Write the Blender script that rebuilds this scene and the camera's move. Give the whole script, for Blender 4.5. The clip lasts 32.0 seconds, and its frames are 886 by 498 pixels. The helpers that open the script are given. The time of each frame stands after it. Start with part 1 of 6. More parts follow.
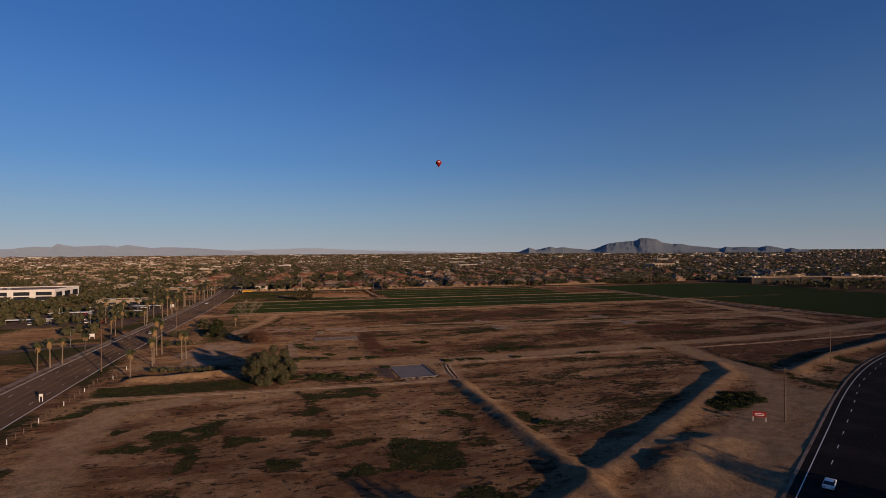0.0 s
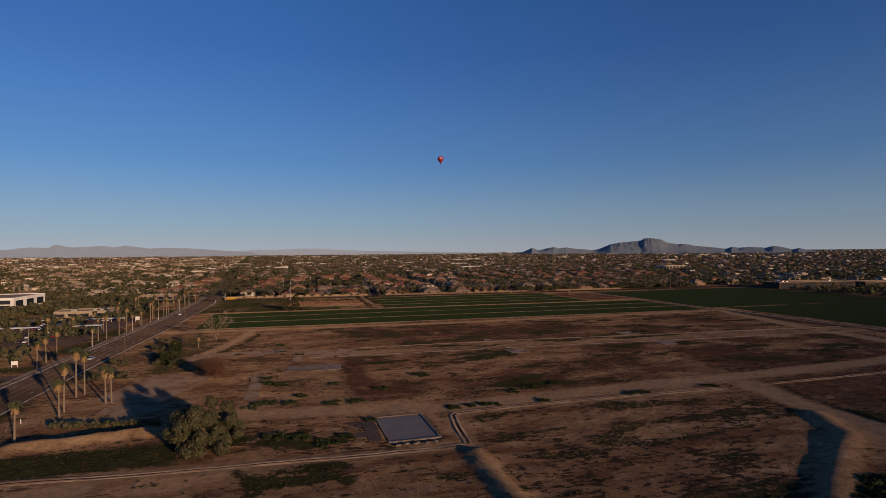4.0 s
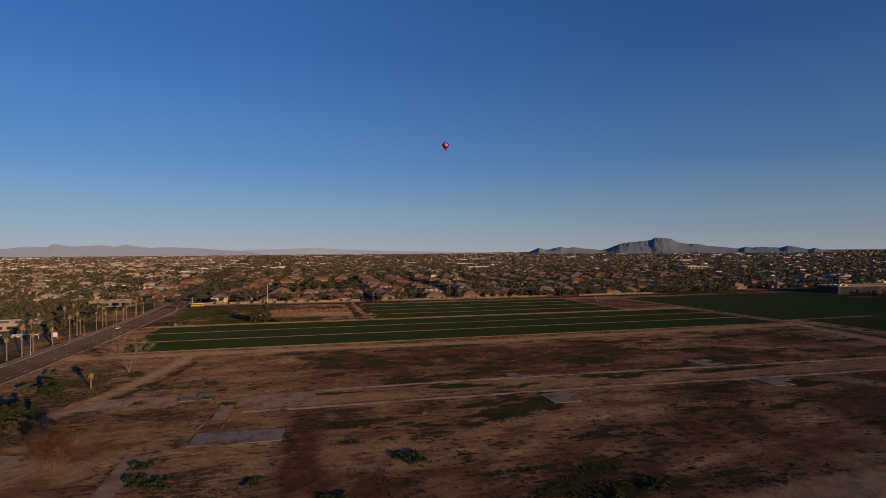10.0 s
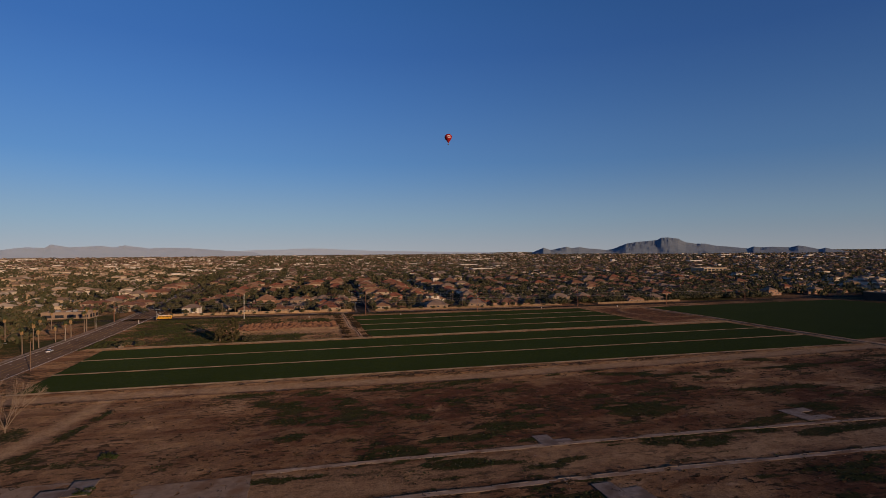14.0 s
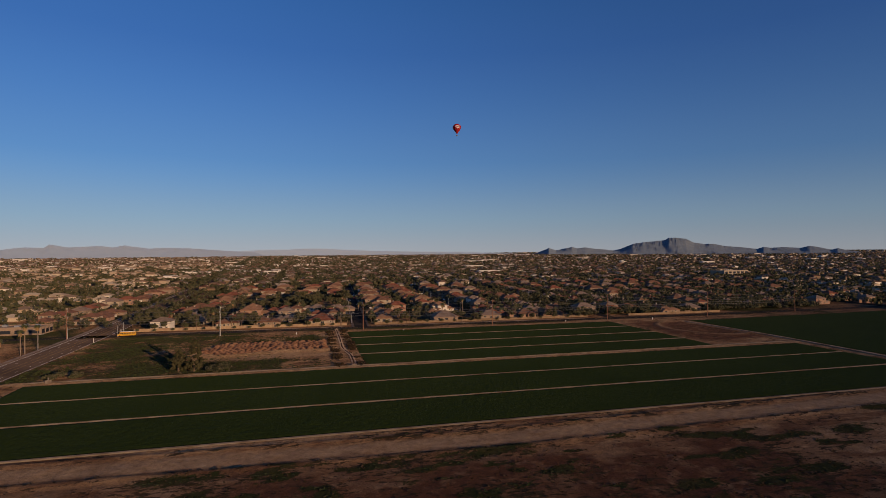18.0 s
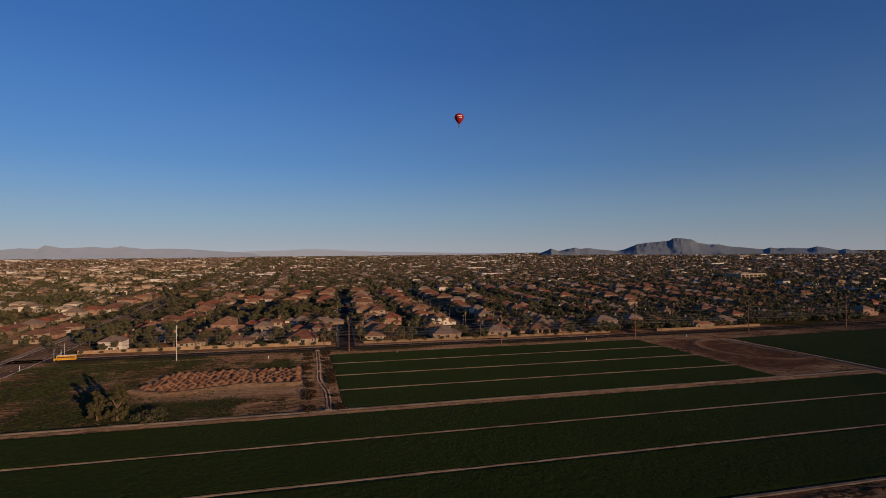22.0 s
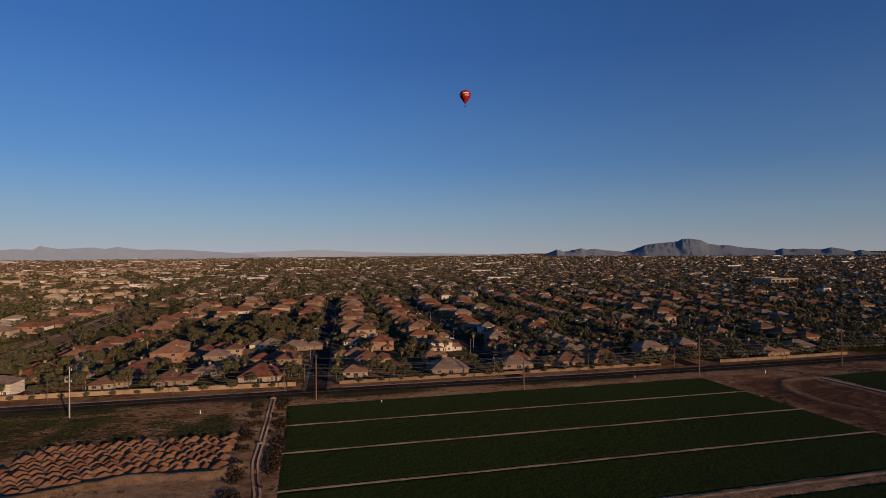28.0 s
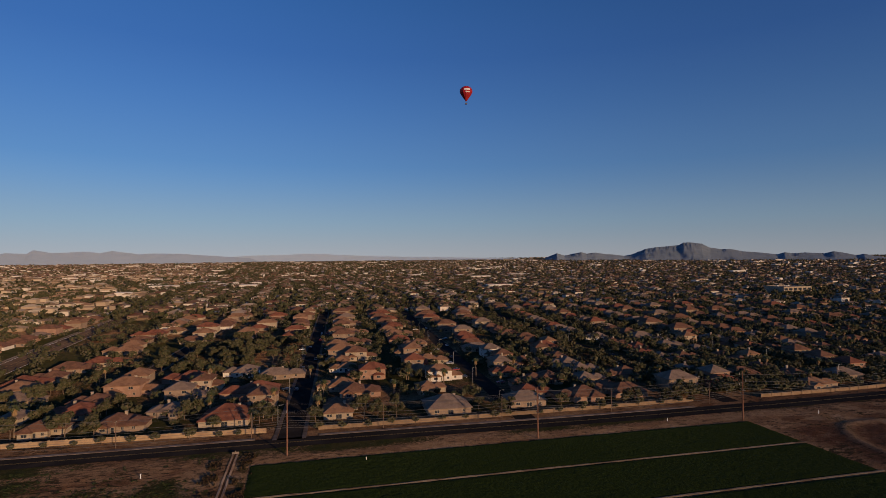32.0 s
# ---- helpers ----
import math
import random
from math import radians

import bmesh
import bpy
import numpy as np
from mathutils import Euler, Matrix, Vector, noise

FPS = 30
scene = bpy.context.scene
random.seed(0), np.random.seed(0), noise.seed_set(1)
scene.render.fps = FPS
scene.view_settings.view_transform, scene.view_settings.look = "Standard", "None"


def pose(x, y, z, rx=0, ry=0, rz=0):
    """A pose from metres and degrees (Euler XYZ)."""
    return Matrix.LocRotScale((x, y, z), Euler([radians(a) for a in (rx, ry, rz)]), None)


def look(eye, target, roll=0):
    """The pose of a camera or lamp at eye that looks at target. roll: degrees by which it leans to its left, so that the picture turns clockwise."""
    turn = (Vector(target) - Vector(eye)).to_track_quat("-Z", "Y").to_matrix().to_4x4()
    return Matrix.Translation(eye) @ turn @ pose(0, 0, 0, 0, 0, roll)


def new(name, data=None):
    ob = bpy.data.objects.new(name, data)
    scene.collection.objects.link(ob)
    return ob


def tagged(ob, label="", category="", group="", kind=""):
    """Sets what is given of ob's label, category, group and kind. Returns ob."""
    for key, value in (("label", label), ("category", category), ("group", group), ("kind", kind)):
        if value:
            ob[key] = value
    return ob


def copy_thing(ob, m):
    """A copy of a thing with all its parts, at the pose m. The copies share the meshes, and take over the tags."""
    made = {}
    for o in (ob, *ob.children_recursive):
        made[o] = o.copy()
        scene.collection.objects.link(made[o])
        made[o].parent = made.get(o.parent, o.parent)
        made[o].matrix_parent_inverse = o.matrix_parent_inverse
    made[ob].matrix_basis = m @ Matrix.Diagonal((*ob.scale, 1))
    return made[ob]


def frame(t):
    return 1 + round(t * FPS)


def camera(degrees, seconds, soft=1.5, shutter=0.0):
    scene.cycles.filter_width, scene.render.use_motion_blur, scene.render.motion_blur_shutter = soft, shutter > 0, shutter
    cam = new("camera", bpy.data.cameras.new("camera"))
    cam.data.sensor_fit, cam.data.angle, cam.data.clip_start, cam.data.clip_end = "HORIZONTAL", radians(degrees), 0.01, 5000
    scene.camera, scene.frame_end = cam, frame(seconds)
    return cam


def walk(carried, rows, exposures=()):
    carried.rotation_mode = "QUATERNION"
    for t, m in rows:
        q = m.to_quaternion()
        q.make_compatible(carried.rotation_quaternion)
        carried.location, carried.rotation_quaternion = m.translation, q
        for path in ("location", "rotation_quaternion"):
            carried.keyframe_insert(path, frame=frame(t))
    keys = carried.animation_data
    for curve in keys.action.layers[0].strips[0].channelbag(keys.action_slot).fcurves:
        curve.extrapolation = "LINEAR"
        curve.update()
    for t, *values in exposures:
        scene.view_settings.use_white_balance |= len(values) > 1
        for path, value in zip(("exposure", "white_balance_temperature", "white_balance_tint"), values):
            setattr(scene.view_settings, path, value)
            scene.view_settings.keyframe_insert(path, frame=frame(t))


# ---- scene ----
cam = camera(78.0, 32.0, 0.75)
PATH = [
    (0.0, pose(-0.00, -0.00, 44.00, 90.371, 0.338, -15.800)),
    (1.0, pose(3.59, 13.13, 44.62, 90.344, 0.321, -15.712)),
    (2.0, pose(6.90, 26.40, 45.59, 90.359, 0.331, -15.664)),
    (3.0, pose(10.23, 39.49, 46.71, 90.361, 0.369, -15.694)),
    (3.5, pose(12.05, 46.07, 47.21, 90.377, 0.378, -15.673)),
    (5.5, pose(19.75, 72.01, 47.91, 90.348, 0.360, -15.472)),
    (6.0, pose(21.58, 78.71, 47.82, 90.328, 0.359, -15.424)),
    (7.0, pose(25.43, 92.69, 47.47, 90.329, 0.345, -15.340)),
    (8.0, pose(29.43, 107.04, 47.06, 90.343, 0.336, -15.258)),
    (9.0, pose(33.69, 122.54, 46.74, 90.365, 0.334, -15.161)),
    (10.0, pose(37.71, 138.38, 46.53, 90.360, 0.314, -15.106)),
    (11.0, pose(41.91, 153.64, 46.88, 90.358, 0.302, -15.064)),
    (12.0, pose(46.11, 168.19, 47.72, 90.355, 0.329, -14.974)),
    (13.0, pose(50.14, 182.77, 48.76, 90.348, 0.358, -14.904)),
    (14.0, pose(54.45, 197.72, 49.81, 90.347, 0.386, -14.774)),
    (14.5, pose(56.42, 205.22, 50.32, 90.347, 0.391, -14.709)),
    (16.5, pose(61.55, 236.42, 52.22, 90.339, 0.372, -14.613)),
    (17.0, pose(62.81, 244.07, 52.66, 90.336, 0.368, -14.557)),
    (18.0, pose(65.72, 259.32, 53.54, 90.329, 0.360, -14.446)),
    (19.0, pose(69.16, 274.57, 54.46, 90.345, 0.351, -14.359)),
    (20.0, pose(72.84, 289.22, 55.45, 90.339, 0.358, -14.286)),
    (21.0, pose(76.82, 302.85, 56.53, 90.330, 0.370, -14.305)),
    (22.0, pose(80.77, 316.10, 57.87, 90.341, 0.377, -14.334)),
    (23.0, pose(84.64, 329.42, 59.18, 90.353, 0.394, -14.321)),
    (24.0, pose(88.47, 342.90, 60.20, 90.361, 0.401, -14.322)),
    (25.0, pose(92.19, 356.69, 60.84, 90.363, 0.388, -14.290)),
    (25.5, pose(93.96, 363.66, 61.07, 90.345, 0.382, -14.236)),
    (27.5, pose(101.03, 392.88, 62.31, 90.357, 0.367, -13.974)),
    (28.0, pose(102.89, 400.05, 62.76, 90.364, 0.361, -13.980)),
    (29.0, pose(106.30, 414.15, 63.83, 90.397, 0.355, -13.954)),
    (30.0, pose(109.49, 426.87, 65.85, 90.460, 0.386, -14.027)),
    (31.0, pose(111.95, 436.23, 68.18, 90.560, 0.388, -14.049)),
    (31.5, pose(112.64, 438.36, 69.12, 90.608, 0.382, -14.038)),
    (32.0, pose(113.00, 439.41, 70.13, 90.671, 0.377, -14.106)),
]
walk(cam, PATH, [(0, 0.1, 6420, 15), (32, 0.1, 6420, 15)])

# ---- world, sun ----
SUN_AZ, SUN_EL = 155.0, 8.0
world = bpy.data.worlds.new("world")
scene.world = world
world.use_nodes = True
wn = world.node_tree.nodes
sky = wn.new("ShaderNodeTexSky")
sky.sky_type = "NISHITA"
sky.sun_disc = False
sky.sun_elevation, sky.sun_rotation = radians(SUN_EL), radians(SUN_AZ)
sky.air_density, sky.dust_density, sky.ozone_density = 1.0, 0.2, 6.5
wn["Background"].inputs[1].default_value = 0.108
# haze that thickens evenly toward the horizon all round
wl = world.node_tree.links
tc = wn.new("ShaderNodeTexCoord")
sep = wn.new("ShaderNodeSeparateXYZ")
wl.new(tc.outputs["Generated"], sep.inputs[0])
haze = wn.new("ShaderNodeValToRGB")
haze.color_ramp.interpolation = "EASE"
while len(haze.color_ramp.elements) < 5:
    haze.color_ramp.elements.new(0.5)
for e, (p, v) in zip(haze.color_ramp.elements, ((0.0, 0.93), (0.05, 0.82), (0.15, 0.62), (0.30, 0.45), (0.55, 0.0))):
    e.position, e.color = p, (v, v, v, 1)
wl.new(sep.outputs["Z"], haze.inputs[0])
air = wn.new("ShaderNodeMixRGB")
tint = wn.new("ShaderNodeValToRGB")
while len(tint.color_ramp.elements) < 4:
    tint.color_ramp.elements.new(0.5)
for e, (p, c) in zip(tint.color_ramp.elements, ((0.0, (2.95, 3.2, 3.4)), (0.06, (2.05, 2.85, 3.55)), (0.16, (1.0, 1.92, 3.45)), (0.34, (0.45, 1.03, 2.85)))):
    e.position, e.color = p, (*c, 1)
wl.new(sep.outputs["Z"], tint.inputs[0])
wl.new(tint.outputs[0], air.inputs[2])
wl.new(haze.outputs[0], air.inputs[0])
wl.new(sky.outputs[0], air.inputs[1])
to_sun = Vector((math.sin(radians(SUN_AZ)) * math.cos(radians(SUN_EL)),
                 math.cos(radians(SUN_AZ)) * math.cos(radians(SUN_EL)), math.sin(radians(SUN_EL))))
# air scatters more light with and against the sun than across it
across = wn.new("ShaderNodeVectorMath")
across.operation = "DOT_PRODUCT"
across.inputs[1].default_value = to_sun
wl.new(tc.outputs["Generated"], across.inputs[0])
square = wn.new("ShaderNodeMath")
square.operation = "POWER"
square.inputs[1].default_value = 2.0
away = wn.new("ShaderNodeMath")
away.operation = "ABSOLUTE"
wl.new(across.outputs["Value"], away.inputs[0])
wl.new(away.outputs[0], square.inputs[0])
scatter = wn.new("ShaderNodeMath")
scatter.operation = "MULTIPLY_ADD"
scatter.inputs[1].default_value, scatter.inputs[2].default_value = 0.33, 0.82
wl.new(square.outputs[0], scatter.inputs[0])
lit_air = wn.new("ShaderNodeVectorMath")
lit_air.operation = "SCALE"
wl.new(air.outputs[0], lit_air.inputs[0])
wl.new(scatter.outputs[0], lit_air.inputs["Scale"])
wl.new(lit_air.outputs[0], wn["Background"].inputs[0])
sun_data = bpy.data.lights.new("sun", "SUN")
sun_data.energy, sun_data.angle, sun_data.color = 3.4, radians(0.6), (1.0, 0.66, 0.36)
sun = new("sun", sun_data)
sun.matrix_world = look(to_sun * 100, (0, 0, 0))


# ---- materials ----
def material(name, rough=0.85, metal=0.0):
    m = bpy.data.materials.new(name)
    m.use_nodes = True
    b = m.node_tree.nodes["Principled BSDF"]
    b.inputs["Roughness"].default_value, b.inputs["Metallic"].default_value = rough, metal
    b.inputs["Diffuse Roughness"].default_value = 1.0 if rough >= 0.94 else 0.25 if rough >= 0.7 else 0.0
    b.inputs["Specular IOR Level"].default_value = 0.25 if rough < 0.7 else 0.025
    return m, m.node_tree.nodes, m.node_tree.links, b


def noisy(name, c1, c2, scale, rough=0.85, bump=0.0, c3=None, scale2=None, metal=0.0, dist=0.1):
    """Two colours mixed by noise in metres, and a third by a coarser noise."""
    m, n, l, b = material(name, rough, metal)
    tc = n.new("ShaderNodeNewGeometry")
    t = n.new("ShaderNodeTexNoise")
    t.inputs["Scale"].default_value, t.inputs["Detail"].default_value, t.inputs["Roughness"].default_value = scale, 5, 0.65
    l.new(tc.outputs["Position"], t.inputs["Vector"])
    r = n.new("ShaderNodeValToRGB")
    r.color_ramp.elements[0].position, r.color_ramp.elements[1].position = 0.35, 0.65
    r.color_ramp.elements[0].color, r.color_ramp.elements[1].color = (*c1, 1), (*c2, 1)
    l.new(t.outputs[0], r.inputs[0])
    out = r.outputs[0]
    if c3:
        t2 = n.new("ShaderNodeTexNoise")
        t2.inputs["Scale"].default_value, t2.inputs["Detail"].default_value = scale2 or scale / 8, 4
        l.new(tc.outputs["Position"], t2.inputs["Vector"])
        r2 = n.new("ShaderNodeValToRGB")
        r2.color_ramp.elements[0].position, r2.color_ramp.elements[1].position = 0.48, 0.62
        l.new(t2.outputs[0], r2.inputs[0])
        mx = n.new("ShaderNodeMixRGB")
        mx.inputs[2].default_value = (*c3, 1)
        l.new(r2.outputs[0], mx.inputs[0])
        l.new(out, mx.inputs[1])
        out = mx.outputs[0]
    l.new(out, b.inputs["Base Color"])
    if bump:
        bp = n.new("ShaderNodeBump")
        bp.inputs["Strength"].default_value, bp.inputs["Distance"].default_value = bump, dist
        l.new(t.outputs[0], bp.inputs["Height"])
        l.new(bp.outputs[0], b.inputs["Normal"])
    return m


def spread(name, colours, rough=0.85, island=True, grain=3.0):
    """One colour of several for each object or each island, with a fine grain."""
    m, n, l, b = material(name, rough)
    if island:
        src = n.new("ShaderNodeNewGeometry").outputs["Random Per Island"]
    else:
        src = n.new("ShaderNodeObjectInfo").outputs["Random"]
    r = n.new("ShaderNodeValToRGB")
    r.color_ramp.interpolation = "CONSTANT"
    k = len(colours)
    while len(r.color_ramp.elements) < k:
        r.color_ramp.elements.new(0.5)
    for i, c in enumerate(colours):
        r.color_ramp.elements[i].position = i / k
        r.color_ramp.elements[i].color = (*c, 1)
    l.new(src, r.inputs[0])
    g = n.new("ShaderNodeNewGeometry")
    t = n.new("ShaderNodeTexNoise")
    t.inputs["Scale"].default_value, t.inputs["Detail"].default_value = grain, 3
    l.new(g.outputs["Position"], t.inputs["Vector"])
    mr = n.new("ShaderNodeMapRange")
    mr.inputs["To Min"].default_value, mr.inputs["To Max"].default_value = 0.7, 1.3
    l.new(t.outputs[0], mr.inputs[0])
    mx = n.new("ShaderNodeMixRGB")
    mx.blend_type = "MULTIPLY"
    mx.inputs[0].default_value = 1
    l.new(r.outputs[0], mx.inputs[1])
    l.new(mr.outputs[0], mx.inputs[2])
    l.new(mx.outputs[0], b.inputs["Base Color"])
    return m


def soil_material():
    """Bare desert soil; three painted masks (weeds, tracks, damp soil with a trench's shade) choose among soils, broken
    up by noise.
    """
    m, n, l, b = material("soil", 0.95)
    g = n.new("ShaderNodeNewGeometry")
    at = n.new("ShaderNodeAttribute")
    at.attribute_name = "cover"
    sp = n.new("ShaderNodeSeparateColor")
    l.new(at.outputs["Color"], sp.inputs[0])

    def tex(scale, detail=5, rough=0.6):
        t = n.new("ShaderNodeTexNoise")
        t.inputs["Scale"].default_value, t.inputs["Detail"].default_value, t.inputs["Roughness"].default_value = scale, detail, rough
        l.new(g.outputs["Position"], t.inputs["Vector"])
        return t.outputs[0]

    def ramp(src, a, c, lo=(0, 0, 0), hi=(1, 1, 1)):
        r = n.new("ShaderNodeValToRGB")
        r.color_ramp.elements[0].position, r.color_ramp.elements[1].position = a, c
        r.color_ramp.elements[0].color, r.color_ramp.elements[1].color = (*lo, 1), (*hi, 1)
        l.new(src, r.inputs[0])
        return r.outputs[0]

    def mix(fac, c1, c2):
        x = n.new("ShaderNodeMixRGB")
        l.new(fac, x.inputs[0])
        for i, c in ((1, c1), (2, c2)):
            if isinstance(c, tuple):
                x.inputs[i].default_value = (*c, 1)
            else:
                l.new(c, x.inputs[i])
        return x.outputs[0]

    def op(kind, p, q):
        x = n.new("ShaderNodeMath")
        x.operation = kind
        x.use_clamp = True
        for i, v in ((0, p), (1, q)):
            if isinstance(v, float):
                x.inputs[i].default_value = v
            else:
                l.new(v, x.inputs[i])
        return x.outputs[0]

    fine, mid, big = tex(0.9, 6, 0.7), tex(0.16), tex(0.03)
    base = mix(ramp(mid, 0.35, 0.65), (0.194, 0.115, 0.0616), (0.26, 0.169, 0.0943))
    stretched = n.new("ShaderNodeMapping")
    stretched.inputs["Scale"].default_value = (0.42, 1.0, 1.0)
    l.new(g.outputs["Position"], stretched.inputs["Vector"])
    streak = n.new("ShaderNodeTexNoise")
    streak.inputs["Scale"].default_value, streak.inputs["Detail"].default_value, streak.inputs["Roughness"].default_value = 0.62, 4, 0.66
    l.new(stretched.outputs[0], streak.inputs["Vector"])
    base = mix(ramp(big, 0.4, 0.65), base, (0.194, 0.111, 0.0576))
    wide = n.new("ShaderNodeTexNoise")
    wide.inputs["Scale"].default_value, wide.inputs["Detail"].default_value, wide.inputs["Roughness"].default_value = 0.11, 5, 0.6
    l.new(stretched.outputs[0], wide.inputs["Vector"])
    base = mix(ramp(wide.outputs[0], 0.52, 0.57), base, (0.134, 0.0717, 0.0376))
    base = mix(ramp(wide.outputs[0], 0.38, 0.43, (1, 1, 1), (0, 0, 0)), base, (0.295, 0.191, 0.108))
    dark = op("MULTIPLY", sp.outputs[2], ramp(mid, 0.25, 0.5))
    base = mix(dark, base, (0.0808, 0.0381, 0.0216))
    base = mix(sp.outputs[1], base, mix(ramp(mid, 0.3, 0.7), (0.236, 0.152, 0.0895), (0.288, 0.2, 0.121)))
    tuft = op("ADD", op("ADD", op("MULTIPLY", streak.outputs[0], 0.7), op("MULTIPLY", sp.outputs[0], 0.12)), op("MULTIPLY", big, 0.36))
    tuft = op("MULTIPLY", ramp(tuft, 0.592, 0.62), op("SUBTRACT", 1.0, sp.outputs[1]))
    base = mix(tuft, base, (0.0408, 0.0289, 0.0167))
    weed = ramp(op("ADD", op("MULTIPLY", fine, 0.75), op("MULTIPLY", sp.outputs[0], 0.55)), 0.60, 0.72)
    weed = op("MULTIPLY", weed, ramp(sp.outputs[0], 0.02, 0.3))
    base = mix(weed, base, mix(ramp(mid, 0.35, 0.65), (0.0222, 0.0281, 0.00888), (0.0444, 0.0385, 0.0148)))
    grit = tex(2.6, 4, 0.75)
    clod = tex(0.42, 6, 0.8)
    speck = ramp(op("ADD", op("MULTIPLY", grit, 0.5), op("MULTIPLY", clod, 0.5)), 0.42, 0.575, (0.60, 0.60, 0.60), (1.16, 1.16, 1.16))
    mul = n.new("ShaderNodeMixRGB")
    mul.blend_type = "MULTIPLY"
    mul.inputs[0].default_value = 1
    l.new(base, mul.inputs[1])
    l.new(speck, mul.inputs[2])
    l.new(mul.outputs[0], b.inputs["Base Color"])
    bp = n.new("ShaderNodeBump")
    bp.inputs["Strength"].default_value, bp.inputs["Distance"].default_value = 0.9, 0.35
    l.new(clod, bp.inputs["Height"])
    l.new(bp.outputs[0], b.inputs["Normal"])
    return m


SOIL = soil_material()
ASPHALT = noisy("asphalt", (0.0109, 0.0101, 0.0101), (0.0172, 0.0156, 0.0156), 1.2, 0.95, 0.2, (0.0218, 0.0195, 0.0187), 0.08)
GREY_ASPHALT = noisy("sunworn_asphalt", (0.0629, 0.0446, 0.0338), (0.0832, 0.059, 0.0451), 0.9, 0.95, 0.2, (0.0503, 0.0358, 0.0278), 0.05)
OLD_ASPHALT = noisy("worn_asphalt", (0.078, 0.0585, 0.0484), (0.117, 0.0897, 0.0741), 0.6, 0.92, 0.3, (0.148, 0.0897, 0.0585), 0.15)
CONCRETE = noisy("concrete", (0.19, 0.15, 0.12), (0.265, 0.212, 0.168), 0.9, 0.85, 0.2, (0.15, 0.108, 0.08), 0.2)
PAINT_W = noisy("road_paint", (0.55, 0.54, 0.50), (0.72, 0.71, 0.67), 2.0, 0.7)
PAINT_Y = noisy("yellow_road_paint", (0.24, 0.16, 0.05), (0.32, 0.22, 0.07), 2.0, 0.7)
CROP = noisy("crop_leaves", (0.014, 0.0226, 0.00468), (0.025, 0.0374, 0.00819), 0.8, 0.95, 0.9, (0.0179, 0.0281, 0.00585), 0.03, dist=0.3)
FIELD_LEVEE = noisy("dry_grey_soil", (0.168, 0.132, 0.0989), (0.22, 0.174, 0.131), 0.5, 0.95, 0.4, (0.122, 0.0889, 0.0633), 0.12)
CANAL = noisy("pale_lining", (0.25, 0.18, 0.13), (0.33, 0.245, 0.18), 0.5, 0.95, 0.4, (0.18, 0.12, 0.082), 0.12)
SOIL_DARK = noisy("dark_soil", (0.039, 0.0234, 0.0156), (0.0702, 0.0429, 0.0273), 0.6, 0.95)
MOUND = noisy("orange_soil", (0.184, 0.0932, 0.0537), (0.244, 0.135, 0.079), 0.6, 0.95, 0.8, (0.14, 0.0686, 0.0406), 0.1)
BARK = noisy("bark", (0.10, 0.07, 0.05), (0.19, 0.14, 0.10), 3.0, 0.95, 0.6)
PALE_BARK = noisy("pale_bark", (0.18, 0.135, 0.10), (0.26, 0.20, 0.15), 3.0, 0.9, 0.4)
LEAF = spread("leaves", [(0.058, 0.061, 0.03), (0.073, 0.073, 0.039), (0.093, 0.084, 0.047), (0.063, 0.066, 0.034), (0.112, 0.094, 0.058)], 0.8)
LEAF_TAN = spread("dry_twigs", [(0.12, 0.062, 0.038), (0.15, 0.08, 0.05), (0.09, 0.05, 0.032)], 0.8)
DUSTY_LEAF = spread("dusty_leaves", [(0.062, 0.056, 0.028), (0.08, 0.068, 0.035), (0.05, 0.048, 0.024)], 0.85)
TWIG_GREY = spread("dry_brown_twigs", [(0.065, 0.045, 0.03), (0.085, 0.06, 0.04), (0.05, 0.038, 0.024)], 0.85)
FROND = spread("palm_fronds", [(0.07, 0.08, 0.03), (0.10, 0.10, 0.045), (0.055, 0.07, 0.025)], 0.6)
DRY_FROND = spread("dry_fronds", [(0.30, 0.20, 0.10), (0.24, 0.16, 0.085)], 0.85)
WEED = spread("weed_leaves", [(0.032, 0.046, 0.016), (0.046, 0.055, 0.022), (0.042, 0.044, 0.02)], 0.95)
DRY_WEED = spread("dry_weeds", [(0.055, 0.035, 0.02), (0.075, 0.048, 0.028), (0.04, 0.03, 0.016)], 0.9)
ROOFS = [noisy("roof_tile_" + k, c1, c2, 0.9, 0.85, 0.5, c3, 0.25) for k, c1, c2, c3 in (
    ("red", (0.19, 0.075, 0.047), (0.25, 0.10, 0.063), (0.15, 0.06, 0.04)),
    ("brown", (0.16, 0.083, 0.054), (0.21, 0.112, 0.073), (0.13, 0.07, 0.047)),
    ("tan", (0.23, 0.128, 0.076), (0.29, 0.165, 0.10), (0.19, 0.105, 0.064)),
    ("grey", (0.20, 0.145, 0.11), (0.26, 0.19, 0.145), (0.17, 0.125, 0.098)))]
STUCCO = [noisy("stucco_" + k, c1, c2, 1.5, 0.9, 0.2, c3, 0.3) for k, c1, c2, c3 in (
    ("beige", (0.26, 0.19, 0.135), (0.31, 0.23, 0.17), (0.23, 0.17, 0.125)),
    ("cream", (0.36, 0.285, 0.21), (0.41, 0.335, 0.25), (0.32, 0.26, 0.19)),
    ("white", (0.62, 0.57, 0.50), (0.68, 0.63, 0.56), (0.58, 0.53, 0.46)),
    ("peach", (0.31, 0.19, 0.135), (0.36, 0.23, 0.165), (0.28, 0.175, 0.125)))]
BLOCK = noisy("painted_block", (0.34, 0.235, 0.14), (0.42, 0.30, 0.185), 1.0, 0.9, 0.3, (0.30, 0.20, 0.125), 0.15)
